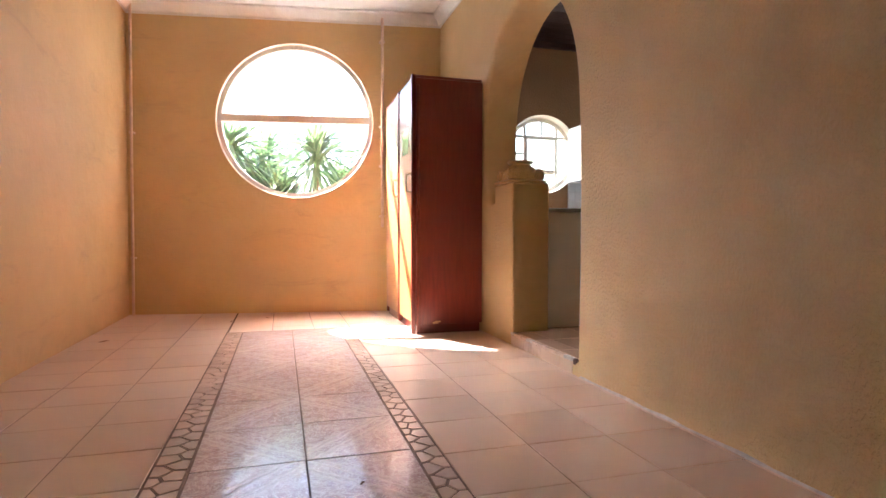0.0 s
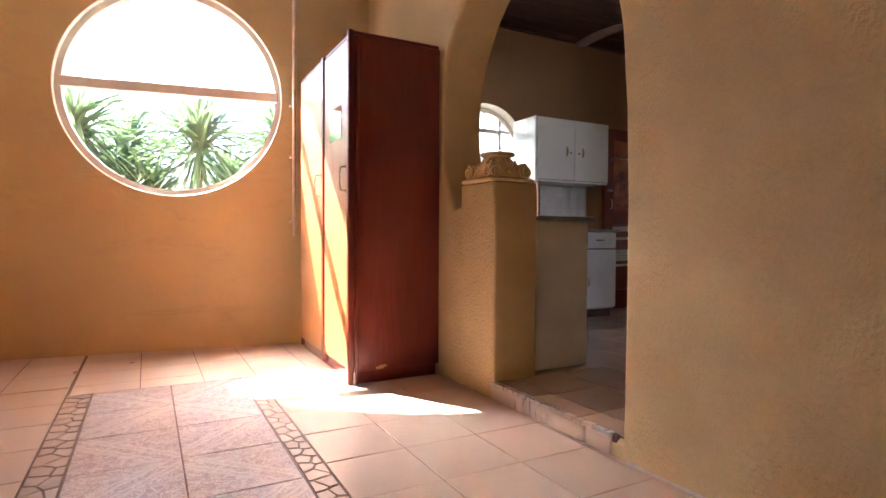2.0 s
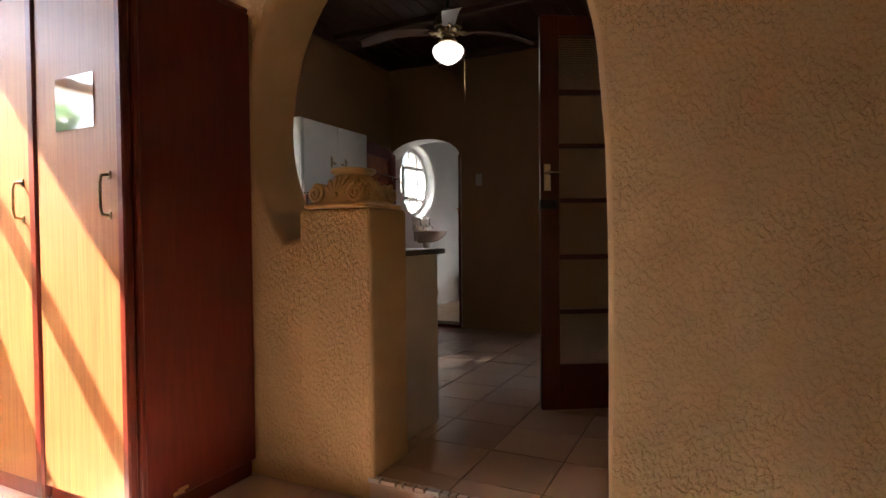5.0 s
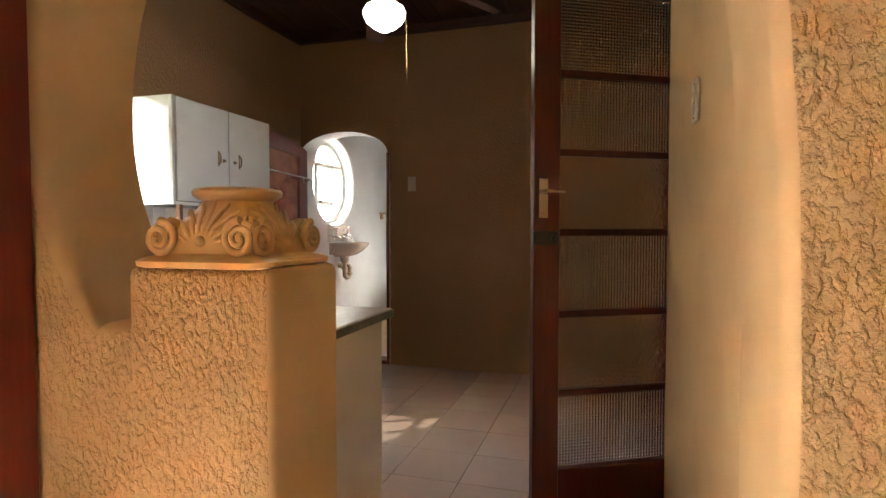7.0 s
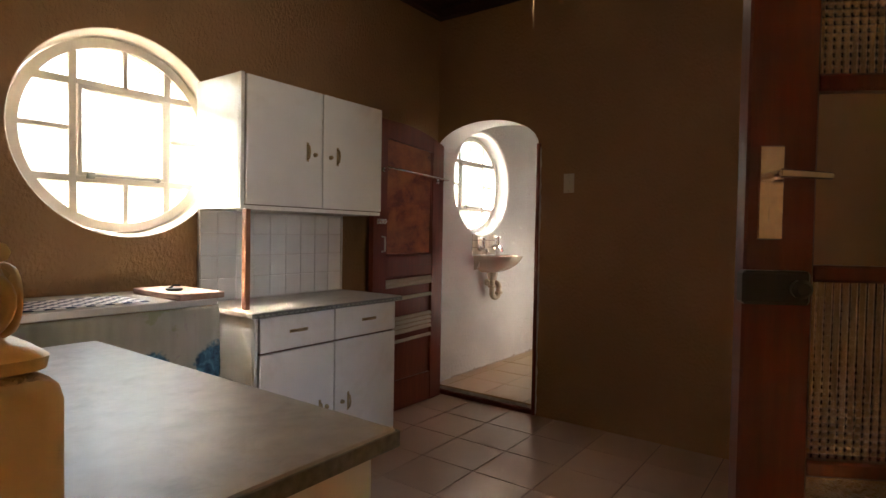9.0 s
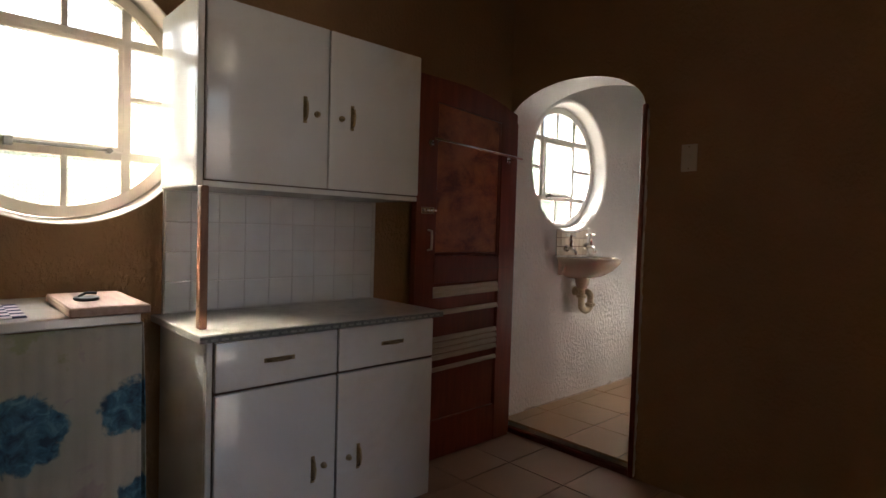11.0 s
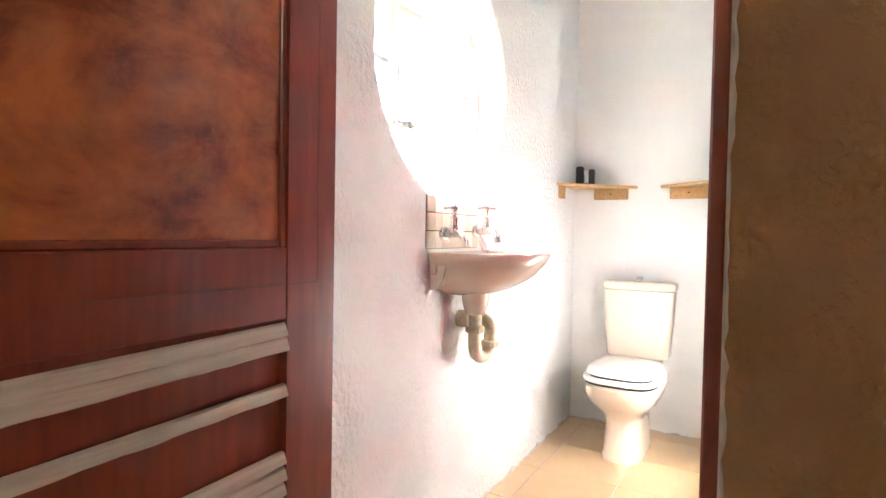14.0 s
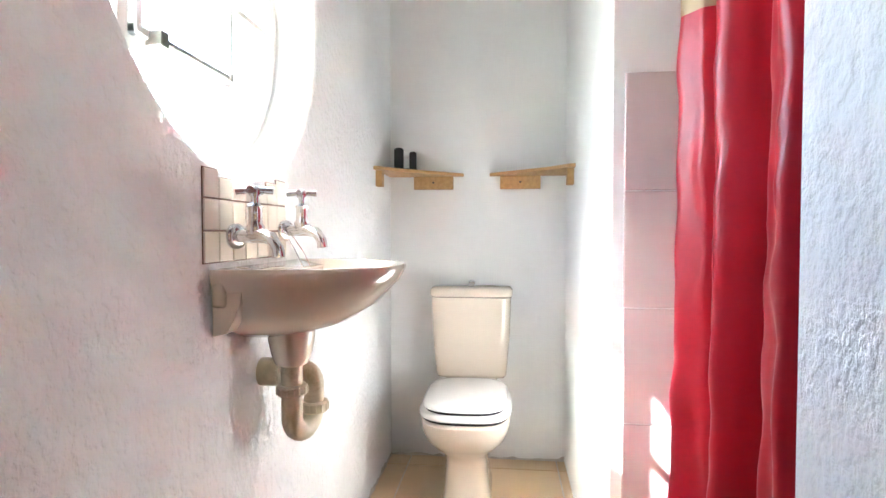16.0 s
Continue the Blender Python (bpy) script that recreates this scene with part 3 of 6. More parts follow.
def ceiling_boards():
    bm = bmesh.new()
    y = 3.0
    while y < 6.5:
        box(bm, XA + 0.2, XE + 0.1, y, y + 0.138, ZC, ZC + 0.03, 0.004)
        y += 0.14
    for x in (3.0, 4.75):
        box(bm, x, x + 0.1, 3.0, 6.5, ZC - 0.05, ZC + 0.01, 0.008)
    for r in ((XE - 0.05, XE, 3.25, 6.4), (XA + 0.3, XA + 0.37, 3.25, 6.4)):
        box(bm, *r, ZC - 0.07, ZC + 0.01, 0.01)
    for r in ((XA + 0.3, XE, 6.35, 6.4), (XA + 0.3, XE, 3.28, 3.34)):
        box(bm, *r, ZC - 0.07, ZC + 0.01, 0.01)
    return finish(bm, "ceiling_kitchen", CEILING_WOOD)


structure(ceiling_boards(), "dark stained timber board ceiling", "ceiling")
structure(boxes("roof_void", CEILING_WOOD, [(XA + 0.1, XE + 0.1, 2.9, 6.6, ZC + 0.035, ZC + 0.12)]), "dark boards above the kitchen ceiling", "ceiling")
structure(boxes("ceiling_washroom", CEILING_WHITE, [(XE + 0.05, 8.3, 4.4, 6.7, 2.95, 3.05)]), "white washroom ceiling", "ceiling")


def cornice(name, a, b, inward):
    """A plaster cove between wall and ceiling from a to b; inward points into the room."""
    a, b, n = Vector(a), Vector(b), Vector(inward).normalized()
    prof = [(0, 0), (0.012, 0), (0.012, 0.018), (0.03, 0.024), (0.055, 0.05), (0.085, 0.092), (0.105, 0.1), (0.105, 0.118), (0, 0.118)]
    bm = bmesh.new()
    loft(bm, [[p + n * d + Vector((0, 0, h)) for d, h in prof] for p in (a, b)])
    return structure(finish(bm, name, CEILING_WHITE, smooth=20), "white moulded plaster cornice", "trim")


zc = ZA - 0.119
wa, wb = WIN_A @ Vector((-1.8, -0.002, 0)), WIN_A @ Vector((1.7, -0.002, 0))
inn = WIN_A.to_3x3() @ Vector((0, -1, 0))
cornice("trim_north", (wa.x, wa.y, zc), (wb.x, wb.y, zc), inn)
cornice("trim_east", (XA - 0.002, YS, zc), (XA - 0.002, 6.35, zc), (-1, 0, 0))
cornice("trim_west", (XW + 0.002, YS, zc), (XW + 0.002, 6.78, zc), (1, 0, 0))


# ---- windows ----
def window_a():
    w = holder("window_1", "round fixed window with a pinkish timber crossbar and clear glass", "window")
    w["kind"] = "structure"
    m = WIN_A @ Matrix.Translation((0, 0, 2.075))
    ring_frame("frame", FRAME_PAINT, 0.78, 0.83, 0.045, 0.12, m, w)
    bm = bmesh.new()
    box(bm, -0.80, 0.80, 0.035, 0.11, -0.012, 0.07, 0.006)
    finish(bm, "crossbar", FRAME_PAINT, w, at=m)
    for a0, a1 in ((6, 174), (184, 356)):
        bm = bmesh.new()
        pts = [(0.775 * math.cos(radians(a)), 0.775 * math.sin(radians(a))) for a in np.linspace(a0, a1, 40)]
        loft(bm, [[Vector((u, d, v)) for u, v in pts] for d in (0.08, 0.084)])
        pane = finish(bm, "pane", GLASS_CLEAR, w, smooth=0, at=m)
        pane.visible_shadow = False
    return w


def clip_circle(u0, u1, v0, v1, r):
    """The rectangle clipped by the circle of radius r round the origin, as an outline."""
    poly = [(u0, v0), (u1, v0), (u1, v1), (u0, v1)]
    dense = []
    for (a, b), (c, d) in zip(poly, poly[1:] + poly[:1]):
        for k in range(16):
            dense.append((a + (c - a) * k / 16, b + (d - b) * k / 16))
    got = []
    for u, v in dense:
        q = math.hypot(u, v)
        got.append((u, v) if q <= r else (u * r / q, v * r / q))
    keep = [p for p in got if u0 - 1e-6 <= p[0] <= u1 + 1e-6 and v0 - 1e-6 <= p[1] <= v1 + 1e-6]
    return keep if len(keep) > 2 else None


def barred_window(name, label, m, r, us, vs, casement, paint, glazing, depth):
    """A round steel window: ring, glazing bars at us and vs, and one top-hung casement with a stay."""
    w = holder(name, label, "window")
    w["kind"] = "structure"
    ring_frame("frame", paint, r - 0.022, r + 0.02, depth - 0.02, depth + 0.03, m, w)
    cu0, cu1, cv0, cv1 = casement
    b = 0.011
    rows = []
    chord = lambda q: math.sqrt(max(0, (r - 0.012) ** 2 - q * q))
    for u in us:
        for lo, hi in ((-chord(u), cv0), (cv1, chord(u))):
            if hi - lo > 0.02:
                rows.append((u - b, u + b, depth - 0.012, depth + 0.014, lo, hi))
    for u in (cu0, cu1):
        rows.append((u - b - 0.006, u + b + 0.006, depth - 0.014, depth + 0.016, -chord(u), chord(u)))
    for v in (cv0, cv1):
        rows.append((-chord(v), chord(v), depth - 0.013, depth + 0.015, v - b - 0.006, v + b + 0.006))
    for v in vs:
        rows.append((-chord(v), cu0, depth - 0.012, depth + 0.014, v - b, v + b))
        rows.append((cu1, chord(v), depth - 0.012, depth + 0.014, v - b, v + b))
    boxes("glazing_bars", paint, rows, w, 0.003, at=m)
    s = 0.02
    boxes("casement", paint, [(cu0 + 0.012, cu1 - 0.012, depth - 0.03, depth + 0.002, cv1 - 0.012 - s, cv1 - 0.012), (cu0 + 0.012, cu1 - 0.012, depth - 0.03, depth + 0.002, cv0 + 0.012, cv0 + 0.012 + s),
                              (cu0 + 0.012, cu0 + 0.012 + s, depth - 0.031, depth + 0.003, cv0 + 0.012, cv1 - 0.012), (cu1 - 0.012 - s, cu1 - 0.012, depth - 0.031, depth + 0.003, cv0 + 0.012, cv1 - 0.012)], w, 0.003, at=m)
    boxes("stay", WORN_STEEL, [(cu0 + 0.06, cu1 - 0.05, depth - 0.05, depth - 0.035, cv0 + 0.01, cv0 + 0.02), (cu0 + 0.05, cu0 + 0.075, depth - 0.055, depth - 0.02, cv0, cv0 + 0.03), (cu1 - 0.07, cu1 - 0.055, depth - 0.052, depth - 0.02, cv0 + 0.004, cv0 + 0.024)], w, 0.002, at=m)
    rects = []
    for a0, a1 in zip([-r] + sorted([*us, cu0, cu1]), sorted([*us, cu0, cu1]) + [r]):
        rects.append((a0, a1, cv1, r))
        rects.append((a0, a1, -r, cv0))
    for c0, c1 in zip([cv0] + sorted(vs), sorted(vs) + [cv1]):
        rects.append((-r, cu0, c0, c1))
        rects.append((cu1, r, c0, c1))
    rects.append((cu0 + 0.03, cu1 - 0.03, cv0 + 0.03, cv1 - 0.03))
    for i, q in enumerate(rects):
        if q[1] - q[0] < 0.02:
            continue
        outline = clip_circle(*q, r - 0.01)
        if not outline:
            continue
        bm = bmesh.new()
        d = depth - (0.014 if i == len(rects) - 1 else 0.0)
        loft(bm, [[Vector((u, dd, v)) for u, v in outline] for dd in (d, d + 0.004)])
        bmesh.ops.remove_doubles(bm, verts=bm.verts, dist=1e-5)
        bmesh.ops.recalc_face_normals(bm, faces=bm.faces)
        for face in bm.faces:
            face.material_index = 0 if face.normal.y < -0.5 else 1
        finish(bm, "pane", glazing, w, smooth=0, at=m)
    return w


window_a()
barred_window("window_2", "round cream steel window with reeded obscure panes and a casement", Matrix.Translation((3.52, YK, 1.815)), 0.428,
              [0.024], [0.014], (-0.20, 0.222, -0.208, 0.222), FRAME_PAINT, GLASS_FROST, 0.12)
barred_window("window_3", "round white steel window with obscure panes and a casement in a deep reveal", Matrix.Translation((6.575, YB, 1.835)), 0.418,
              [-0.03], [-0.007], (-0.215, 0.172, -0.223, 0.197), FRAME_WHITE, GLASS_BATH, 0.13)


# ---- pillar with its capital ----
def pillar():
    bm = bmesh.new()
    box(bm, XA - 0.006, 2.505, 4.258, 4.645, 0, 1.256, 0.022, 3)
    for f in bm.faces:
        f.normal_update()
        f.material_index = 1 if f.normal.y < -0.5 or f.normal.x > 0.5 else 0
    return structure(finish(bm, "pillar", [OCHRE, OCHRE_SMOOTH]), "square ochre stucco pillar beside the archway", "pillar")


def capital():
    base = holder("capital", "moulded ochre-painted plaster capital with corner scrolls, standing on the pillar", "capital", (2.335, 4.44, 1.2555))

    def rsq(h, z, e, n=64, flute=0.0):
        pts = []
        for k in range(n):
            a = 2 * math.pi * k / n
            c, s = math.cos(a), math.sin(a)
            q = 1 + flute * math.cos(a * 16)
            pts.append((q * h * math.copysign(abs(c) ** e, c), q * h * math.copysign(abs(s) ** e, s), z))
        return pts
    bm = bmesh.new()
    loft(bm, [rsq(0.178, 0.0, 0.16), rsq(0.19, 0.005, 0.16), rsq(0.192, 0.018, 0.16), rsq(0.182, 0.026, 0.18), rsq(0.162, 0.032, 0.2), rsq(0.156, 0.04, 0.25)])
    finish(bm, "plinth", CAP_PAINT, base, 50)
    bm = bmesh.new()
    prof = [(0.158, 0.034, 0.4), (0.156, 0.06, 0.45), (0.150, 0.085, 0.5), (0.138, 0.11, 0.6), (0.120, 0.135, 0.75), (0.104, 0.155, 0.9), (0.095, 0.172, 1.0), (0.092, 0.182, 1.0)]
    loft(bm, [rsq(h, z, e, 96, 0.018 * math.sin(math.pi * i / 7)) for i, (h, z, e) in enumerate(prof)])
    finish(bm, "bell", CAP_PAINT, base, 60)
    bm = bmesh.new()
    lathe(bm, [(0.088, 0.176), (0.106, 0.186), (0.118, 0.195), (0.121, 0.204), (0.116, 0.212), (0.095, 0.216)], segs=48)
    finish(bm, "rim", CAP_PAINT, base, 50)

    def scroll(cx, cy, cz, yaw, size, wide, flip):
        bm = bmesh.new()
        m = Matrix.Translation((cx, cy, cz)) @ pose(0, 0, 0, 0, 0, yaw)
        turns = 40
        for s in (-1, 1):
            pts, rad = [], []
            for k in range(turns):
                a = math.pi * 0.5 - k / (turns - 1) * 3.7 * math.pi
                q = size * (1 - 0.8 * k / (turns - 1))
                pts.append(m @ Vector((flip * q * math.cos(a), s * (wide + 0.010 * k / turns), q * math.sin(a))))
                rad.append(size * (0.26 - 0.12 * k / turns))
            tube(bm, pts, rad, 8)
        lathe(bm, [(size * 0.6, -wide - 0.004), (size * 0.98, -wide + 0.006), (size * 0.90, 0.0), (size * 0.98, wide - 0.006), (size * 0.6, wide + 0.004)], segs=28, m=m @ pose(0, 0, 0, 90, 0, 0))
        return finish(bm, "scroll", CAP_PAINT, base, 60)

    for a in (0, 90, 180, 270):
        for side in (-1, 1):
            p = pose(0, 0, 0, 0, 0, a + 90) @ Vector((side * 0.122, -0.140, 0.078))
            scroll(p.x, p.y, p.z, a + 90, 0.046, 0.017, -side)
    for a in (0, 90, 180, 270):
        bm = bmesh.new()
        m = pose(0, 0, 0, 0, 0, a + 90)
        for i in range(9):
            b = radians(14 + 152 * i / 8)
            pts, rad = [], []
            for k in range(9):
                f = k / 8
                curl = 0.10 * math.sin(f * math.pi) * math.copysign(1, math.cos(b)) * abs(math.cos(b))
                u, v = (0.022 + 0.088 * f) * math.cos(b + curl) * (1.0 + 0.15 * f), 0.052 + (0.018 + 0.108 * f) * math.sin(b + curl) ** 0.9
                depth = np.interp(v, [0.03, 0.085, 0.11, 0.135, 0.155, 0.182], [0.158, 0.150, 0.139, 0.122, 0.106, 0.094])
                pts.append(m @ Vector((u, -float(depth) + 0.0055 + 0.35 * max(0, abs(u) - 0.06), v)))
                rad.append(0.003 + 0.006 * math.sin(math.pi * min(1.0, 0.15 + 0.75 * f)))
            tube(bm, pts, rad, 8)
        lathe(bm, [(0.004, 0.0), (0.016, 0.004), (0.010, 0.012), (0.003, 0.014)], segs=14, m=m @ Matrix.Translation((0, -0.152, 0.07)) @ pose(0, 0, 0, 90, 0, 0))
        finish(bm, "shell_flutes", CAP_PAINT, base, 60)
    base.scale = (0.87, 0.87, 0.86)
    return base


pillar()
capital()


# ---- the first room: pipes, wardrobe ----
def pipe(name, label, at, z0, z1, r, clips):
    p = holder(name, label, "pipe", at)
    bm = bmesh.new()
    tube(bm, [(0, 0, z0), (0, 0, (z0 + z1) / 2), (0.002, 0, z1)], r, 12)
    finish(bm, "tube", PIPE_PAINT, p)
    for z in clips:
        bm = bmesh.new()
        tube(bm, [(0, 0, z - 0.012), (0, 0, z + 0.012)], r + 0.004, 12)
        box(bm, -r - 0.012, r + 0.012, r * 0.4, r + 0.042, z - 0.01, z + 0.01, 0.002)
        finish(bm, "clip", PIPE_PAINT, p)
    return p


def on_north(u, off):
    return WIN_A @ Vector((u, -off, 0))


q = on_north(0.93, 0.05)
pipe("wall_pipe", "slim pinkish conduit pipe clipped to the ochre wall", (q.x, q.y, 0), 0.93, ZA - 0.05, 0.016, (1.05, 1.6, 2.03, 2.95))
pipe("corner_pipe", "thin brown-pink pipe rising in the corner of the room", (XW + 0.06, 6.74, 0), 0.0, ZA - 0.05, 0.014, (0.6, 1.9))


def wardrobe():
    y0, y1, x0, x1, top = 4.922, 6.20, 1.585, 2.19, 2.18
    w = holder("wardrobe", "tall mahogany-stained wardrobe with two golden veneer doors and chipped plinth", "wardrobe", (1.88, 5.57, 0))
    off = Matrix.Translation((-1.88, -5.57, 0))
    def b(name, mt, rows, bev=0.003):
        return boxes(name, mt, rows, w, bev, at=off)
    b("side", MAHOGANY, [(x0, x1, y0, y0 + 0.02, 0.075, top)])
    b("side", MAHOGANY, [(x0, x1, y1 - 0.02, y1, 0.075, top)])
    b("top", MAHOGANY, [(x0 - 0.012, x1 - 0.01, y0 - 0.008, y1 + 0.008, top, top + 0.022)], 0.005)
    b("back", MAHOGANY, [(x1 - 0.012, x1 - 0.002, y0 + 0.02, y1 - 0.02, 0.08, top - 0.002)], 0.0)
    b("plinth", MAHOGANY, [(x0 + 0.012, x1 - 0.02, y0 + 0.006, y1 - 0.006, 0.0, 0.082)])
    b("bottom", MAHOGANY, [(x0, x1 - 0.015, y0 + 0.02, y1 - 0.02, 0.082, 0.1)], 0.0)
    mid = 5.515
    b("stile", MAHOGANY, [(x0 - 0.03, x0 + 0.012, mid - 0.026, mid + 0.026, 0.03, top + 0.02)], 0.008)
    b("stile", MAHOGANY, [(x0 - 0.034, x0 + 0.004, y0 - 0.006, y0 + 0.034, 0.0, top + 0.03)], 0.007)
    b("stile", MAHOGANY, [(x0 + 0.008, x0 + 0.036, y0 - 0.014, y0 + 0.01, 0.0, top - 0.06)], 0.006)
    b("stile", MAHOGANY, [(x0 - 0.012, x0 + 0.02, y1 - 0.03, y1 + 0.004, 0.03, top + 0.01)], 0.006)
    for a, c, hy in ((y0 + 0.038, mid - 0.028, y0 + 0.095), (mid + 0.028, y1 - 0.032, mid + 0.085)):
        d = b("door", VENEER, [(x0 - 0.02, x0 - 0.001, a, c, 0.095, top - 0.012)], 0.002)
        bm = bmesh.new()
        xx = x0 - 0.022
        tube(bm, [(xx, hy, 1.22), (xx - 0.03, hy, 1.225), (xx - 0.036, hy, 1.25), (xx - 0.036, hy, 1.345), (xx - 0.03, hy, 1.37), (xx, hy, 1.375)], 0.006, 8)
        box(bm, xx - 0.004, xx + 0.002, hy - 0.012, hy + 0.012, 1.205, 1.235, 0.002)
        box(bm, xx - 0.004, xx + 0.002, hy - 0.012, hy + 0.012, 1.36, 1.39, 0.002)
        finish(bm, "handle", BRASS, d)
    m = b("mirror_panel", MIRROR, [(x0 - 0.024, x0 - 0.0205, 5.10, 5.345, 1.565, 1.775)], 0.0)
    m["label"] = "small rectangular mirror pane"
    bm = bmesh.new()
    box(bm, 1.74, 1.79, y0 - 0.0025, y0 + 0.004, 0.082, 0.098)
    box(bm, 1.76, 1.81, y0 - 0.002, y0 + 0.004, 0.092, 0.106)
    finish(bm, "chip", PINE, w, at=off)
    return w


wardrobe()


# ---- kitchen ----
def pull(parent, m, length=0.075):
    bm = bmesh.new()
    h = length / 2
    tube(bm, [m @ Vector((0, 0, -h)), m @ Vector((0, -0.016, -h * 0.8)), m @ Vector((0, -0.02, 0)), m @ Vector((0, -0.016, h * 0.8)), m @ Vector((0, 0, h))], [0.006, 0.004, 0.0055, 0.004, 0.006], 8)
    made = bmesh.new()
    box(made, -0.008, 0.008, -0.003, 0.0, -h - 0.012, h + 0.012, 0.0012)
    made.transform(m)
    keep = bpy.data.meshes.new("plate")
    made.to_mesh(keep)
    made.free()
    bm.from_mesh(keep)
    return finish(bm, "handle", BRASS, parent)


def knob(parent, m):
    bm = bmesh.new()
    lathe(bm, [(0.012, 0.0), (0.012, 0.004), (0.007, 0.007), (0.009, 0.014), (0.005, 0.017)], segs=14, m=m @ pose(0, 0, 0, 90, 0, 0))
    return finish(bm, "lock", BRASS, parent)


def wall_cupboard():
    x0, x1, y0, y1, z0, z1, mid = 3.836, 4.794, 6.012, YK - 0.004, 1.487, 2.13, 4.33
    w = holder("wall_cupboard", "white gloss-painted two-door wall cupboard with small brass pulls", "cupboard", (x0, y1, z0))
    off = Matrix.Translation((-x0, -y1, -z0))
    boxes("carcass", WHITE_GLOSS, [(x0, x1, y0 + 0.02, y1, z0, z1)], w, 0.004, at=off)
    boxes("door_gap", GAP_BROWN, [(x0 + 0.012, x1 - 0.004, y0 + 0.014, y0 + 0.021, z0 + 0.012, z1 - 0.004)], w, at=off)
    boxes("face_edge", WHITE_GLOSS, [(x0, x0 + 0.022, y0 + 0.004, y0 + 0.022, z0, z1), (x0 + 0.022, x1, y0 + 0.004, y0 + 0.022, z0, z0 + 0.02)], w, 0.003, at=off)
    for a, c, hx, s in ((x0 + 0.026, mid - 0.003, mid - 0.105, 1), (mid + 0.003, x1 - 0.002, mid + 0.105, -1)):
        d = boxes("door", WHITE_GLOSS, [(a, c, y0 - 0.004, y0 + 0.014, z0 + 0.024, z1 - 0.006)], w, 0.005, 2, at=off)
        pull(d, Matrix.Translation((hx, y0 - 0.004, 1.80)))
        knob(d, Matrix.Translation((hx + s * 0.05, y0 - 0.004, 1.79)))
    return w


def base_cabinet():
    x0, x1, y0, y1, z1 = 3.832, 4.80, 5.89, YK - 0.03, 0.985
    w = holder("kitchen_cabinet", "white painted base cabinet with two drawers, two doors and grey top", "cabinet", (x0, y1, ZK))
    off = Matrix.Translation((-x0, -y1, -ZK))
    boxes("carcass", WHITE_GLOSS, [(x0, x1, y0 + 0.022, y1, 0.19, z1)], w, 0.003, at=off)
    boxes("plinth", GAP_BROWN, [(x0 + 0.02, x1 - 0.02, y0 + 0.06, y1, ZK, 0.19)], w, at=off)
    boxes("front_gap", GAP_BROWN, [(x0 + 0.014, x1 - 0.006, y0 + 0.015, y0 + 0.023, 0.20, z1 - 0.004)], w, at=off)
    boxes("face_edge", WHITE_GLOSS, [(x0, x0 + 0.02, y0 + 0.003, y0 + 0.024, 0.19, z1)], w, 0.003, at=off)
    mid = 4.318
    for a, c, hx in ((x0 + 0.026, mid - 0.004, 4.08), (mid + 0.004, x1 - 0.003, 4.575)):
        d = boxes("drawer", WHITE_GLOSS, [(a, c, y0 - 0.004, y0 + 0.015, 0.815, z1 - 0.006)], w, 0.005, 2, at=off)
        pull(d, Matrix.Translation((hx, y0 - 0.004, 0.90)) @ pose(0, 0, 0, 0, 90, 0), 0.09)
    for a, c, hx, s in ((x0 + 0.026, mid - 0.004, mid - 0.10, 1), (mid + 0.004, x1 - 0.003, mid + 0.10, -1)):
        d = boxes("door", WHITE_GLOSS, [(a, c, y0 - 0.004, y0 + 0.015, 0.205, 0.805)], w, 0.005, 2, at=off)
        pull(d, Matrix.Translation((hx, y0 - 0.004, 0.47)))
        knob(d, Matrix.Translation((hx + s * 0.045, y0 - 0.004, 0.475)))
    t = boxes("worktop", COUNTER, [(x0 - 0.03, x1 + 0.035, y0 - 0.022, y1 + 0.01, z1, z1 + 0.026)], w, 0.003, at=off)
    e = bmesh.new()
    x = x0 - 0.03
    box(e, x0 - 0.03, x1 + 0.035, y0 - 0.026, y0 - 0.021, z1 + 0.001, z1 + 0.022, 0.001)
    k = finish(e, "edging", COUNTER_EDGE, w, at=off)
    rows = []
    while x < x1:
        rows.append((x, x + 0.022, y0 - 0.0275, y0 - 0.0255, z1 + 0.006, z1 + 0.013))
        x += 0.034
    boxes("edging_stripe", STRIPE, rows, w, at=off)
    return w


def splashback():
    s = structure(boxes("splashback", GROUT_WHITE, [(3.845, 4.815, YK - 0.016, YK + 0.002, 1.005, 1.49)]), "white glazed tile splashback above the worktop", "tiling")
    return s


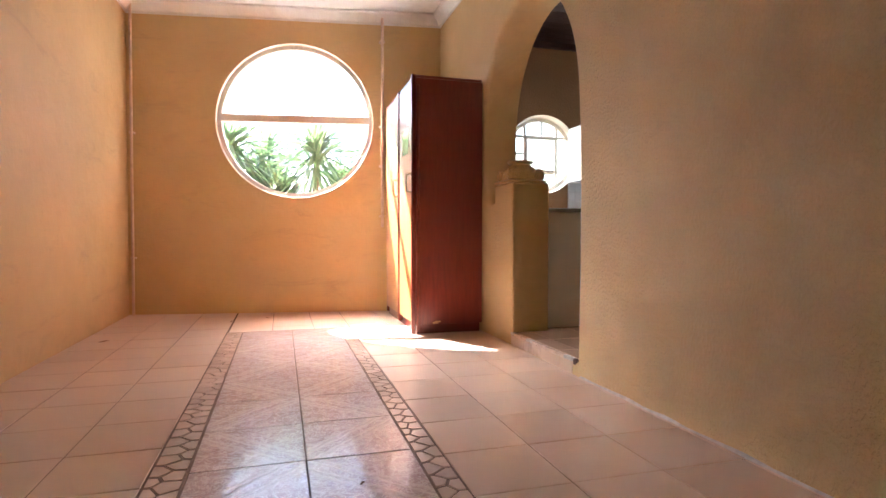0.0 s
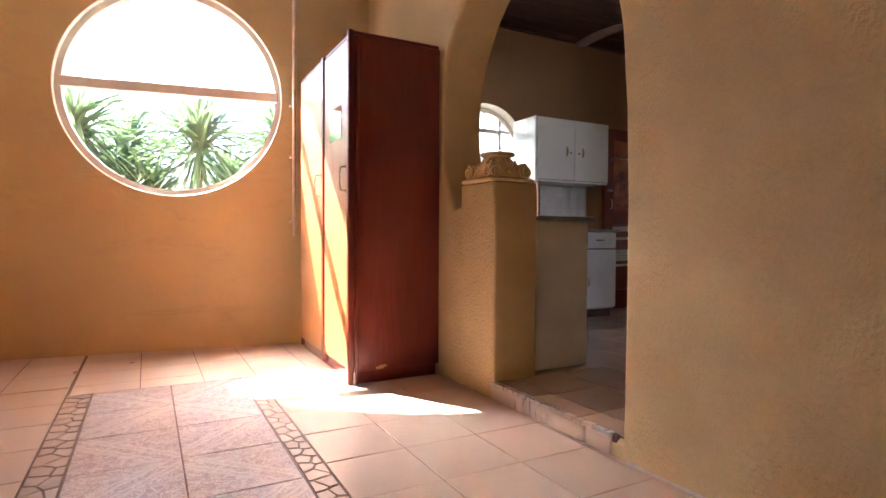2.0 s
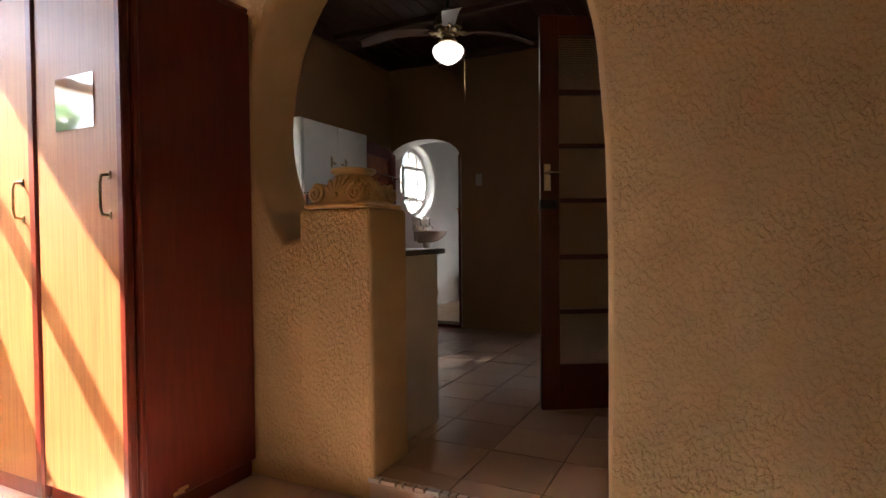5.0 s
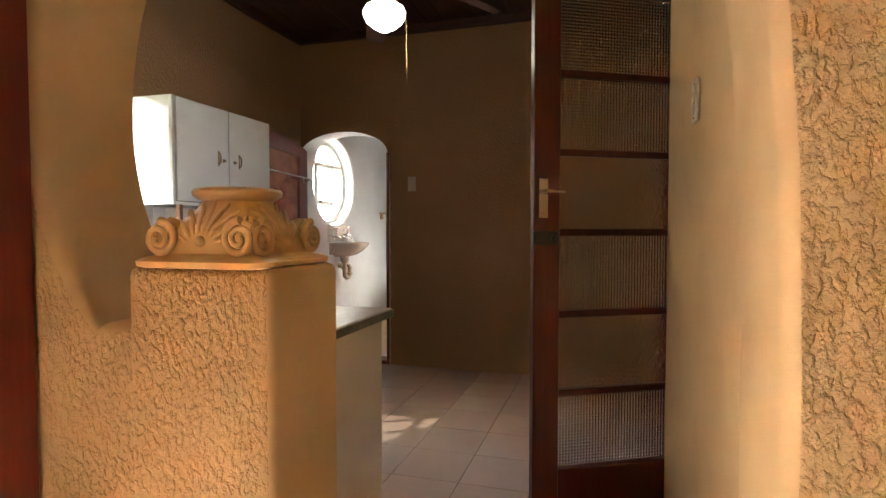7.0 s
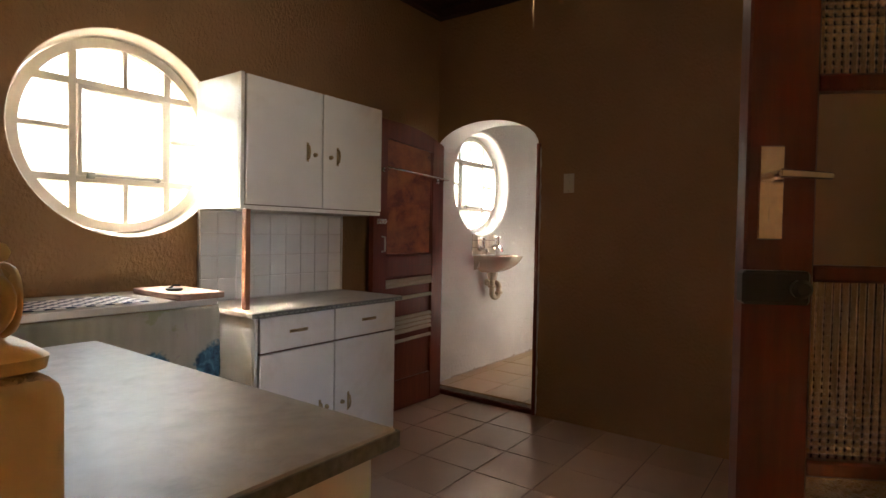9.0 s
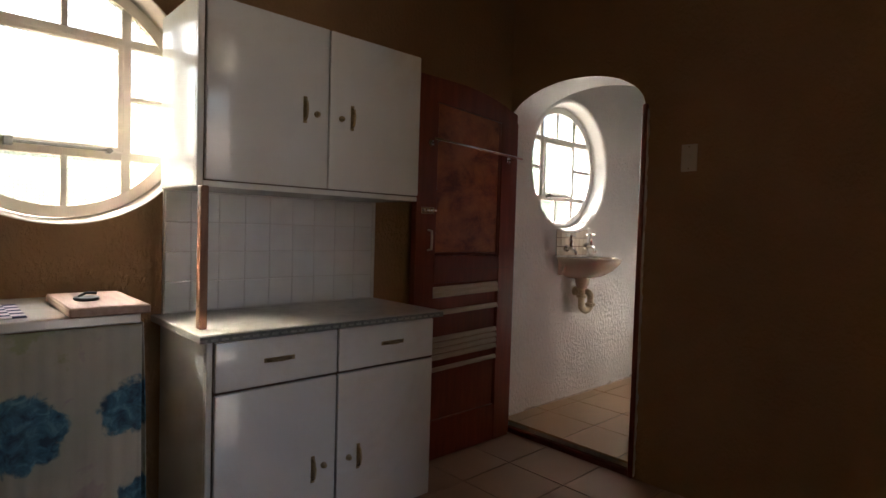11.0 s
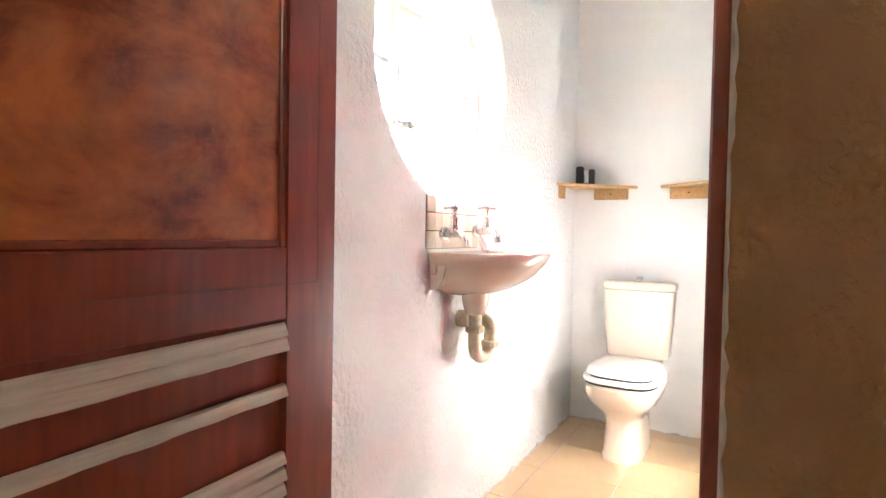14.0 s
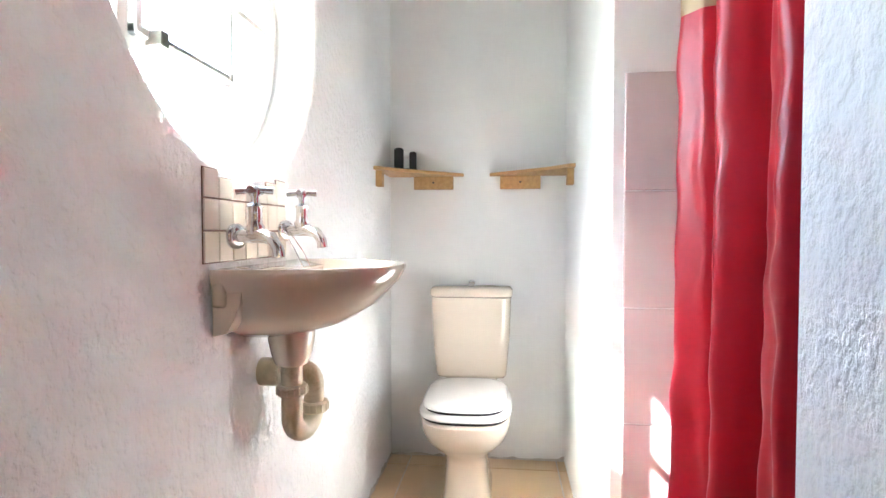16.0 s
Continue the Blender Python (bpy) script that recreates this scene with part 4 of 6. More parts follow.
def sink_unit():
    x0, x1, y0, y1, top = 2.86, 3.64, 5.88, YK - 0.006, 1.097
    w = holder("worktop_stand", "low white worktop hidden behind a faded floral cloth curtain", "worktop", (3.2, 6.1, ZK))
    off = Matrix.Translation((-3.2, -6.1, -ZK))
    for x in (x0, x1 - 0.06):
        for y in (y0 + 0.01, y1 - 0.06):
            boxes("leg", PINE, [(x, x + 0.05, y, y + 0.05, ZK, top - 0.03)], w, 0.003, at=off)
    boxes("top", WHITE_GLOSS, [(x0, x1, y0, y1, top - 0.03, top)], w, 0.004, at=off)
    def drape(name, path, mt):
        bm = bmesh.new()
        n = len(path)
        rows = 70
        grid = []
        for j in range(rows + 1):
            f = j / rows
            z = top - 0.03 - f * (top - 0.03 - ZK - 0.03)
            line = []
            for i, (x, y, nx, ny) in enumerate(path):
                s = 0.007 * math.sin(i * 1.15) * (0.2 + f) + 0.004 * math.sin(i * 0.37 + f * 4)
                line.append(bm.verts.new((x + nx * (s + 0.004 + 0.012 * f), y + ny * (s + 0.004 + 0.012 * f), z)))
            grid.append(line)
        for a, b in zip(grid, grid[1:]):
            for i in range(n - 1):
                bm.faces.new((a[i], a[i + 1], b[i + 1], b[i]))
        ob = finish(bm, name, mt, w, 80, at=off)
        sol = ob.modifiers.new("thickness", "SOLIDIFY")
        sol.thickness = 0.002
        return ob
    front = [(x0 + (x1 - x0) * i / 110, y0 - 0.004, 0, -1) for i in range(111)]
    side = [(x1 + 0.002, y0 + (y1 - y0 - 0.15) * i / 50, 1, 0) for i in range(51)]
    drape("curtain", front, CLOTH)
    drape("curtain", side, CLOTH)
    return w


def cutting_board():
    bm = bmesh.new()
    box(bm, 3.46, 3.66, 5.858, 6.25, 1.0975, 1.124, 0.004)
    b = tagged(finish(bm, "board", BOARD_WOOD), "pale pinkish-brown wooden board on the white worktop", "board")
    bm = bmesh.new()
    lathe(bm, [(0.028, 0.0), (0.034, 0.004), (0.034, 0.01), (0.026, 0.012)], segs=20)
    tube(bm, [(-0.02, 0, 0.012), (0.0, 0.004, 0.022), (0.026, 0, 0.02)], 0.004, 8)
    t = finish(bm, "drain_plug", IRON, at=Matrix.Translation((3.53, 6.03, 1.124)))
    tagged(t, "small dark round plug lying on the wooden board", "plug")
    bm = bmesh.new()
    mdx = 0.032
    for i in range(14):
        for j in range(9):
            x, y = 2.93 + i * mdx, 5.93 + j * mdx
            v = [bm.verts.new((x + a, y + c, 1.1005)) for a, c in ((0, 0), (mdx, 0), (mdx, mdx), (0, mdx))]
            f = bm.faces.new(v)
            f.material_index = (i + j) % 2
    bmesh.ops.remove_doubles(bm, verts=bm.verts, dist=1e-5)
    c = finish(bm, "check_cloth", [CHECK_PALE, CHECK_DARK])
    sol = c.modifiers.new("thickness", "SOLIDIFY")
    sol.thickness, sol.offset = 0.002, -1
    tagged(c, "navy and white checked cloth spread on the worktop", "cloth")


def peninsula():
    w = holder("peninsula_counter", "white painted kitchen counter with a grey laminate top beside the pillar", "counter", (2.77, 4.33, ZK))
    off = Matrix.Translation((-2.77, -4.33, -ZK))
    boxes("end_panel", WHITE_GLOSS, [(2.508, 2.965, 4.33, 4.35, ZK + 0.006, 1.032)], w, 0.003, at=off)
    boxes("body", WHITE_GLOSS, [(2.53, 2.955, 4.35, 5.42, ZK + 0.05, 1.032)], w, 0.003, at=off)
    boxes("plinth", GAP_BROWN, [(2.58, 2.91, 4.352, 5.40, ZK, ZK + 0.05)], w, at=off)
    boxes("worktop", COUNTER, [(2.508, 2.992, 4.302, 5.44, 1.033, 1.064)], w, 0.003, at=off)
    boxes("edging", COUNTER_EDGE, [(2.508, 2.996, 4.297, 4.302, 1.034, 1.061), (2.992, 2.997, 4.302, 5.44, 1.034, 1.061)], w, 0.001, at=off)
    return w


def ceiling_fan():
    w = holder("ceiling_fan", "dark wooden ceiling fan with a lit white globe lamp", "fan", (4.1, 4.79, ZC))
    bm = bmesh.new()
    lathe(bm, [(0.02, -0.06), (0.045, -0.055), (0.062, -0.03), (0.068, 0.0)], segs=24)
    tube(bm, [(0, 0, -0.30), (0, 0, -0.04)], 0.012, 10)
    finish(bm, "canopy", IRON, w)
    bm = bmesh.new()
    lathe(bm, [(0.05, -0.475), (0.085, -0.468), (0.095, -0.445), (0.078, -0.435), (0.078, -0.425), (0.104, -0.415), (0.108, -0.36), (0.10, -0.345), (0.075, -0.335), (0.072, -0.30), (0.035, -0.275)], segs=32)
    for k in range(16):
        a = 2 * math.pi * k / 16
        box(bm, 0.104 * math.cos(a) - 0.005, 0.104 * math.cos(a) + 0.005, 0.104 * math.sin(a) - 0.005, 0.104 * math.sin(a) + 0.005, -0.408, -0.367, 0.002)
    finish(bm, "motor", BRASS, w)
    for k in range(4):
        a = 28 + 90 * k
        m = pose(0, 0, -0.452, 0, 0, a)
        bm = bmesh.new()
        tube(bm, [m @ Vector((0.08, 0, 0)), m @ Vector((0.13, 0.012, -0.008)), m @ Vector((0.19, 0, 0.002))], 0.008, 8)
        tube(bm, [m @ Vector((0.115 + 0.03 * math.cos(t / 2), 0.03 * math.sin(t / 2), -0.002)) for t in range(13)], 0.006, 6)
        finish(bm, "blade_arm", BRASS, w)
        bm = bmesh.new()
        secs = []
        for i in range(11):
            f = i / 10
            x = 0.15 + 0.51 * f
            half = (0.045 + 0.022 * math.sin(f * math.pi * 0.62)) * (1.0 if f < 0.95 else 0.8)
            drop = 0.012 * math.sin(f * math.pi) - 0.085 * f * f
            secs.append([m @ Vector((x, s * half, drop + 0.18 * s * half + h)) for s, h in ((-1, 0), (1, 0), (1, 0.006), (-1, 0.006))])
        loft(bm, secs)
        finish(bm, "blade", CEILING_WOOD, w)
    bm = bmesh.new()
    lathe(bm, [(0.062, -0.535), (0.072, -0.53), (0.075, -0.515), (0.058, -0.505), (0.05, -0.49), (0.06, -0.47)], segs=28)
    finish(bm, "fitter", BRASS, w)
    bm = bmesh.new()
    lathe(bm, [(0.010, -0.694), (0.030, -0.688), (0.068, -0.668), (0.102, -0.638), (0.119, -0.605), (0.120, -0.585), (0.108, -0.56), (0.085, -0.545), (0.066, -0.538), (0.064, -0.528)], segs=40)
    finish(bm, "globe", OPAL, w, 60)
    bm = bmesh.new()
    tube(bm, [(0.07, -0.05, -0.51), (0.085, -0.095, -0.56), (0.088, -0.10, -0.72), (0.088, -0.10, -0.98)], 0.0016, 6)
    lathe(bm, [(0.003, -0.78), (0.006, -0.77), (0.005, -0.74), (0.002, -0.735)], at=(0.088, -0.10, 0), segs=10)
    finish(bm, "pull_chain", BRASS, w)
    lamp = new("globe_light", bpy.data.lights.new("globe_light", "POINT"))
    lamp.data.energy, lamp.data.color, lamp.data.shadow_soft_size = 0.15, (1.0, 0.86, 0.62), 0.05
    lamp.location = (4.1, 4.79, ZC - 0.78)
    return w


def glass_door():
    a, b = Vector((3.365, 3.861, 0)), Vector((3.665, 3.335, 0))
    d = (b - a).normalized()
    w = holder("glass_door", "open dark red-brown timber door glazed with six obscure glass panes", "door", (a.x, a.y, ZK), rz=math.degrees(math.atan2(d.y, d.x)))
    L, top = 0.70, 2.39 - ZK
    t = 0.02
    boxes("stile", DARK_STAIN, [(0, 0.11, -t, t, 0.012, top)], w, 0.004)
    boxes("stile", DARK_STAIN, [(L - 0.09, L, -t, t, 0.012, top)], w, 0.004)
    zs = [0.277, 0.585, 0.903, 1.23, 1.545, 1.855, 2.18]
    boxes("rail", DARK_STAIN, [(0.11, L - 0.09, -t + 0.002, t - 0.002, 0.012, zs[0])], w, 0.004)
    boxes("rail", DARK_STAIN, [(0.11, L - 0.09, -t + 0.002, t - 0.002, zs[-1], top)], w, 0.004)
    for z in zs[1:-1]:
        boxes("glazing_bar", DARK_STAIN, [(0.11, L - 0.09, -t + 0.004, t - 0.004, z - 0.014, z + 0.014)], w, 0.004)
    for i, (z0, z1) in enumerate(zip(zs, zs[1:])):
        p = boxes("pane", GLASS_HAMMER if i in (1, 3) else GLASS_REED, [(0.112, L - 0.092, -0.003, 0.003, z0 + 0.012, z1 - 0.012)], w)
        p.visible_shadow = False
    f = -1
    lk = boxes("lock_plate", CHROME, [(0.018, 0.058, f * (t + 0.004), f * t, 1.285, 1.44)], w, 0.002)
    bm = bmesh.new()
    y = f * (t + 0.004)
    tube(bm, [(0.038, y, 1.39), (0.038, y + f * 0.04, 1.39)], 0.008, 10)
    tube(bm, [(0.033, y + f * 0.04, 1.39), (0.07, y + f * 0.042, 1.388), (0.108, y + f * 0.04, 1.386)], [0.008, 0.007, 0.006], 10)
    box(bm, 0.035, 0.041, y - 0.001, y + 0.002, 1.315, 1.34)
    finish(bm, "lever_handle", CHROME, lk)
    bm = bmesh.new()
    box(bm, -0.012, 0.092, f * (t + 0.03), f * t, 1.18, 1.235, 0.005)
    lathe(bm, [(0.014, 0.0), (0.016, 0.012), (0.01, 0.018)], segs=16, m=Matrix.Translation((0.072, f * (t + 0.03), 1.207)) @ pose(0, 0, 0, 90, 0, 0))
    finish(bm, "rim_latch", BLACK, w)
    return w


def panel_door():
    """Washroom door, folded back against the kitchen wall; its top follows the arch and its lower panel is louvred."""
    x0, x1, y = 5.02, 5.80, 6.305
    w = holder("panel_door", "open dark red-brown timber door with blotched panel and broken bare louvre slats", "door", (x1, y, ZK))
    off = Matrix.Translation((-x1, -y, -ZK))
    f, bk = y - 0.02, y + 0.02
    zb, topl = ZK + 0.015, 2.16
    bm = bmesh.new()
    def poly(pts, d0, d1):
        loft(bm, [[Vector((u, d, v)) for u, v in pts] for d in (d0, d1)])
    sl, sr = x0 + 0.128, x1 - 0.133
    tz = lambda x: topl - 0.10 * max(0.0, (x - x0 - 0.25) / 0.55) ** 2
    stl = [(x0, zb), (sl, zb), (sl, tz(sl)), (x0, tz(x0))]
    poly(stl, f, bk)
    ob = finish(bm, "stile", DOOR_RED, w, at=off)
    bm = bmesh.new()
    poly([(sr, zb), (x1, zb), (x1, tz(x1)), (sr, tz(sr))], f, bk)
    finish(bm, "stile", DOOR_RED, w, at=off)
    bm = bmesh.new()
    n = 12
    up = [(sl + (sr - sl) * i / n, tz(sl + (sr - sl) * i / n)) for i in range(n + 1)]
    poly([(sl, 2.035)] + [(sr, 2.0)] + up[::-1], f + 0.001, bk - 0.001)
    finish(bm, "rail", DOOR_RED, w, at=off)
    boxes("rail", DOOR_RED, [(sl, sr, f + 0.001, bk - 0.001, 1.075, 1.225)], w, 0.003, at=off)
    boxes("rail", DOOR_RED, [(sl, sr, f + 0.001, bk - 0.001, zb, 0.33)], w, 0.003, at=off)
    boxes("joint", GAP_BROWN, [(sl + 0.12, x1 - 0.045, f - 0.0006, f + 0.002, 1.148, 1.1505), (x1 - 0.046, x1 - 0.0445, f - 0.0006, f + 0.002, 1.148, 1.98)], w, at=off)
    boxes("panel_bead", DOOR_RED, [(sl, sl + 0.016, f + 0.006, f + 0.016, 1.225, 2.03), (sr - 0.016, sr, f + 0.006, f + 0.016, 1.225, 2.0), (sl + 0.016, sr - 0.016, f + 0.006, f + 0.016, 1.225, 1.241)], w, 0.003, at=off)
    boxes("upper_panel", DOOR_PANEL, [(sl - 0.005, sr + 0.005, f + 0.014, bk - 0.014, 1.22, 2.05)], w, at=off)
    boxes("lower_panel", DOOR_RED, [(sl - 0.005, sr + 0.005, f + 0.022, bk - 0.006, 0.32, 1.08)], w, at=off)
    # bare slats that are left, from the top: a pair, one, four close together, one
    for z, h, out in ((1.046, 0.032, 0.0), (1.018, 0.034, 0.004), (0.920, 0.030, 0.002), (0.776, 0.030, 0.0), (0.744, 0.031, 0.002), (0.711, 0.031, 0.001), (0.678, 0.031, 0.003), (0.612, 0.026, 0.002)):
        bm = bmesh.new()
        half, steps = (sr - sl) / 2, 18
        secs = []
        for k in range(steps + 1):
            u = -half + 2 * half * k / steps
            wob = 0.0022 * noise.noise((u * 14, z * 31, 1.0)) + 0.0012 * noise.noise((u * 40, z * 17, 4.0))
            secs.append([(u, -0.007, -h / 2 + 0.002 + wob), (u, -0.009, -h / 2 + 0.006 + wob), (u, -0.008, h / 2 - 0.005), (u, -0.004, h / 2), (u, 0.006, h / 2), (u, 0.006, -h / 2 + 0.002)])
        loft(bm, secs)
        s = finish(bm, "louvre_slat", BARE_SLAT, w, 30)
        s.matrix_basis = off @ Matrix.Translation(((sl + sr) / 2, f + 0.008 - out, z)) @ pose(0, 0, 0, -16, -1.5, 0)
    bm = bmesh.new()
    tube(bm, [(x0 + 0.085, f, 1.255), (x0 + 0.085, f - 0.028, 1.26), (x0 + 0.085, f - 0.03, 1.31), (x0 + 0.085, f - 0.028, 1.355), (x0 + 0.085, f, 1.36)], 0.006, 8)
    finish(bm, "handle", SWITCH, w, at=off)
    bm = bmesh.new()
    box(bm, x0 + 0.03, x0 + 0.12, f - 0.006, f, 1.445, 1.48, 0.002)
    tube(bm, [(x0 + 0.035, f - 0.012, 1.463), (x0 + 0.125, f - 0.012, 1.463)], 0.005, 8)
    for k in range(3):
        box(bm, x0 + 0.045 + k * 0.028, x0 + 0.055 + k * 0.028, f - 0.018, f - 0.004, 1.452, 1.474, 0.002)
    finish(bm, "bolt", CHROME, w, at=off)
    bm = bmesh.new()
    tube(bm, [(x0 + 0.05, f - 0.075, 1.825), (x1 - 0.04, f - 0.075, 1.795)], 0.007, 10)
    for x, z in ((x0 + 0.085, 1.824), (x1 - 0.075, 1.797)):
        tube(bm, [(x, f, z - 0.01), (x, f - 0.05, z - 0.012), (x, f - 0.075, z)], 0.006, 8)
        lathe(bm, [(0.018, 0), (0.018, 0.005), (0.01, 0.008)], segs=14, m=Matrix.Translation((x, f, z - 0.01)) @ pose(0, 0, 0, 90, 0, 0))
    finish(bm, "towel_rail", CHROME, w, at=off)
    return w


def switch_plate(name, label, m, rows):
    w = holder(name, label, "switch")
    w.matrix_basis = m
    boxes("plate", SWITCH, [(-0.038, 0.038, -0.009, 0.0, -0.065, 0.065)], w, 0.004, 2)
    bm = bmesh.new()
    for z in rows:
        box(bm, -0.009, 0.009, -0.016, -0.008, z - 0.013, z + 0.013, 0.003)
    finish(bm, "toggle", SWITCH, w)
    for z in (-0.052, 0.052):
        bm = bmesh.new()
        lathe(bm, [(0.004, 0.0), (0.004, 0.002), (0.002, 0.003)], segs=10, m=Matrix.Translation((0, -0.009, z)) @ pose(0, 0, 0, 90, 0, 0))
        finish(bm, "screw", BRASS, w)
    return w


wall_cupboard()
base_cabinet()
SPLASH = splashback()
sink_unit()
cutting_board()
peninsula()
ceiling_fan()
glass_door()
panel_door()
switch_plate("light_switch", "ivory light switch plate on the ochre wall", pose(XE - 0.001, 5.27, 1.745, 0, 0, -90), (0.0,))
switch_plate("light_switch", "ivory three-gang light switch plate on the ochre reveal", pose(3.04, 3.3155, 1.735, 0, 0, 182.55), (-0.03, 0.0, 0.03))
post = tagged(boxes("post", BROWN_WOOD, [(3.836, 3.862, 5.97, 6.005, 1.0115, 1.487)], bev=0.003), "slim brown wooden post between worktop and cupboard", "post")
structure(boxes("door_frame", DOOR_RED, [(XE - 0.018, XE + 0.04, 5.488, 5.515, ZK, 2.035), (5.842, XE - 0.002, 6.335, 6.398, ZK, 2.03)], bev=0.004), "dark red-brown timber door jambs", "door frame")
structure(boxes("door_frame_south", MAHOGANY, [(3.622, 3.70, 3.122, 3.30, ZK, 2.45), (4.37, 4.448, 3.122, 3.298, ZK, 2.45), (3.70, 4.37, 3.122, 3.30, 2.39, 2.448)], bev=0.004), "dark red timber frame around the glazed door opening", "door frame")
structure(boxes("strike_plate", CHROME, [(XE + 0.0, XE + 0.026, 5.514, 5.5175, 1.67, 1.70), (XE + 0.0, XE + 0.026, 5.514, 5.5175, 1.735, 1.765), (XE + 0.0, XE + 0.006, 5.514, 5.5175, 1.70, 1.735), (XE + 0.02, XE + 0.026, 5.514, 5.5175, 1.70, 1.735)], bev=0.001), "small steel strike plate on the jamb", "strike plate")
bm = bmesh.new()
rnd = random.Random(21)
rings = []
for k in range(60):
    z = ZK + 0.01 + k * 0.0322
    d, e = rnd.uniform(0.004, 0.013), rnd.uniform(0.003, 0.010)
    rings.append([(XE - 0.001, 5.489, z), (XE - 0.001, 5.489 - d, z), (XE - 0.004 - e, 5.487 - d * 0.4, z), (XE - 0.006 - e * 0.6, 5.489, z)])
loft(bm, rings)
structure(finish(bm, "plaster_edge", GROUT_PALE, smooth=20), "crumbling grey-white plaster edge beside the door jamb", "trim")
structure(boxes("door_sill", DOOR_RED, [(XE - 0.008, XE + 0.03, 5.517, 6.40, ZK - 0.02, ZK + 0.032)], bev=0.005), "dark timber threshold", "sill")
boxes("splash_edge", WHITE_GLOSS, [(4.815, 4.832, YK - 0.022, YK - 0.001, 1.005, 1.49)], SPLASH, 0.003)


# ---- washroom ----
def basin():
    cx, yb, zr = 6.66, YB - 0.004, 1.192
    w = holder("wash_basin", "small beige ceramic wall-hung wash basin with a stained rim", "basin", (cx, yb, zr))
    n = 48
    def outline(half, deep, z, back=0.0):
        pts = []
        for k in range(n):
            a = 2 * math.pi * k / n
            c, s = math.cos(a), math.sin(a)
            u = half * math.copysign(abs(c) ** 0.8, c)
            if s > 0:
                v = -back - 0.002
                u = half * math.copysign(abs(c) ** 0.35, c)
            else:
                v = -back - deep * abs(s) ** 0.85
            pts.append((u, v, z))
        return pts
    bm = bmesh.new()
    rings = [outline(0.10, 0.12, -0.15), outline(0.16, 0.20, -0.125), outline(0.205, 0.265, -0.085), outline(0.232, 0.312, -0.035), outline(0.24, 0.328, -0.006), outline(0.237, 0.326, 0.003),
             outline(0.215, 0.30, 0.003), [(x * 0.86, -0.075 + y * 0.68, -0.012) for x, y, z in outline(0.23, 0.33, 0)], [(x * 0.72, -0.085 + y * 0.6, -0.06) for x, y, z in outline(0.23, 0.33, 0)], [(x * 0.42, -0.11 + y * 0.35, -0.10) for x, y, z in outline(0.23, 0.33, 0)]]
    loft(bm, rings)
    finish(bm, "bowl", CERAMIC, w, 50)
    bm = bmesh.new()
    cheek = [(-0.001, -0.02), (-0.06, -0.03), (-0.056, -0.06), (-0.045, -0.09), (-0.03, -0.118), (-0.001, -0.125)]
    for x0, x1 in ((-0.228, -0.19), (0.19, 0.228)):
        loft(bm, [[(x, y, z) for y, z in cheek] for x in (x0, x1)])
    box(bm, -0.235, 0.235, -0.03, 0.0, -0.07, -0.003, 0.008, 2)
    finish(bm, "bracket", CERAMIC, w, 50)
    bm = bmesh.new()
    lathe(bm, [(0.036, -0.215), (0.045, -0.19), (0.05, -0.165), (0.052, -0.14)], at=(-0.045, -0.084, 0), segs=24)
    finish(bm, "outlet", CERAMIC, w, 60)
    return w


def waste_trap():
    (cx, cy), (rx, ry), (sx, sy) = (6.615, YB - 0.088), (6.70, YB - 0.108), (6.655, YB)
    w = holder("waste_trap", "cream plastic sink waste trap stained brown at its joints", "pipe", (cx, cy, 0.95))
    off = Matrix.Translation((-cx, -cy, -0.95))
    r, low = 0.0235, 0.855
    pts = [Vector((cx, cy, 0.998)), Vector((cx, cy, 0.93)), Vector((cx, cy, 0.88))]
    mx, my, h = (cx + rx) / 2, (cy + ry) / 2, 0.5
    for a in np.linspace(0.0, math.pi, 13):
        k = h * math.cos(a)
        pts.append(Vector((mx - (rx - cx) * k, my - (ry - cy) * k, low - 0.043 * math.sin(a))))
    pts += [Vector((rx, ry, 0.90))]
    for a in np.linspace(0.0, math.pi / 2, 7):
        k = 0.035 * (1 - math.cos(a))
        d = Vector((sx - rx, sy - ry, 0)).normalized()
        pts.append(Vector((rx, ry, 0.91)) + d * k + Vector((0, 0, 0.035 * math.sin(a))))
    pts.append(Vector((sx, sy - 0.01, 0.945)))
    bm = bmesh.new()
    tube(bm, pts, r, 16)
    finish(bm, "tube", PVC, w, 60, at=off)

    def nut(x, y, z, rr, tall):
        bm = bmesh.new()
        lathe(bm, [(rr - 0.002, 0), (rr + 0.001, 0.004), (rr + 0.001, tall - 0.004), (rr - 0.002, tall)], at=(x, y, z), segs=22)
        for k in range(14):
            a = 2 * math.pi * k / 14
            u, v = x + (rr + 0.001) * math.cos(a), y + (rr + 0.001) * math.sin(a)
            box(bm, u - 0.002, u + 0.002, v - 0.002, v + 0.002, z + 0.004, z + tall - 0.004)
        finish(bm, "coupling", PVC, w, at=off)
    nut(cx, cy, 0.972, 0.030, 0.024)
    nut(cx, cy, 0.905, 0.032, 0.024)
    nut(rx, ry, 0.842, 0.032, 0.026)
    bm = bmesh.new()
    lathe(bm, [(0.030, 0), (0.032, 0.004), (0.030, 0.012)], at=(cx, cy, 0.988), segs=20)
    finish(bm, "rust_ring", BROWN_WOOD, w, at=off)
    bm = bmesh.new()
    tube(bm, [(sx, sy - 0.048, 0.945), (sx, sy - 0.045, 0.945), (sx, sy + 0.005, 0.945)], [0.029, 0.032, 0.032], 18)
    finish(bm, "wall_socket", PVC, w, at=off)
    return w


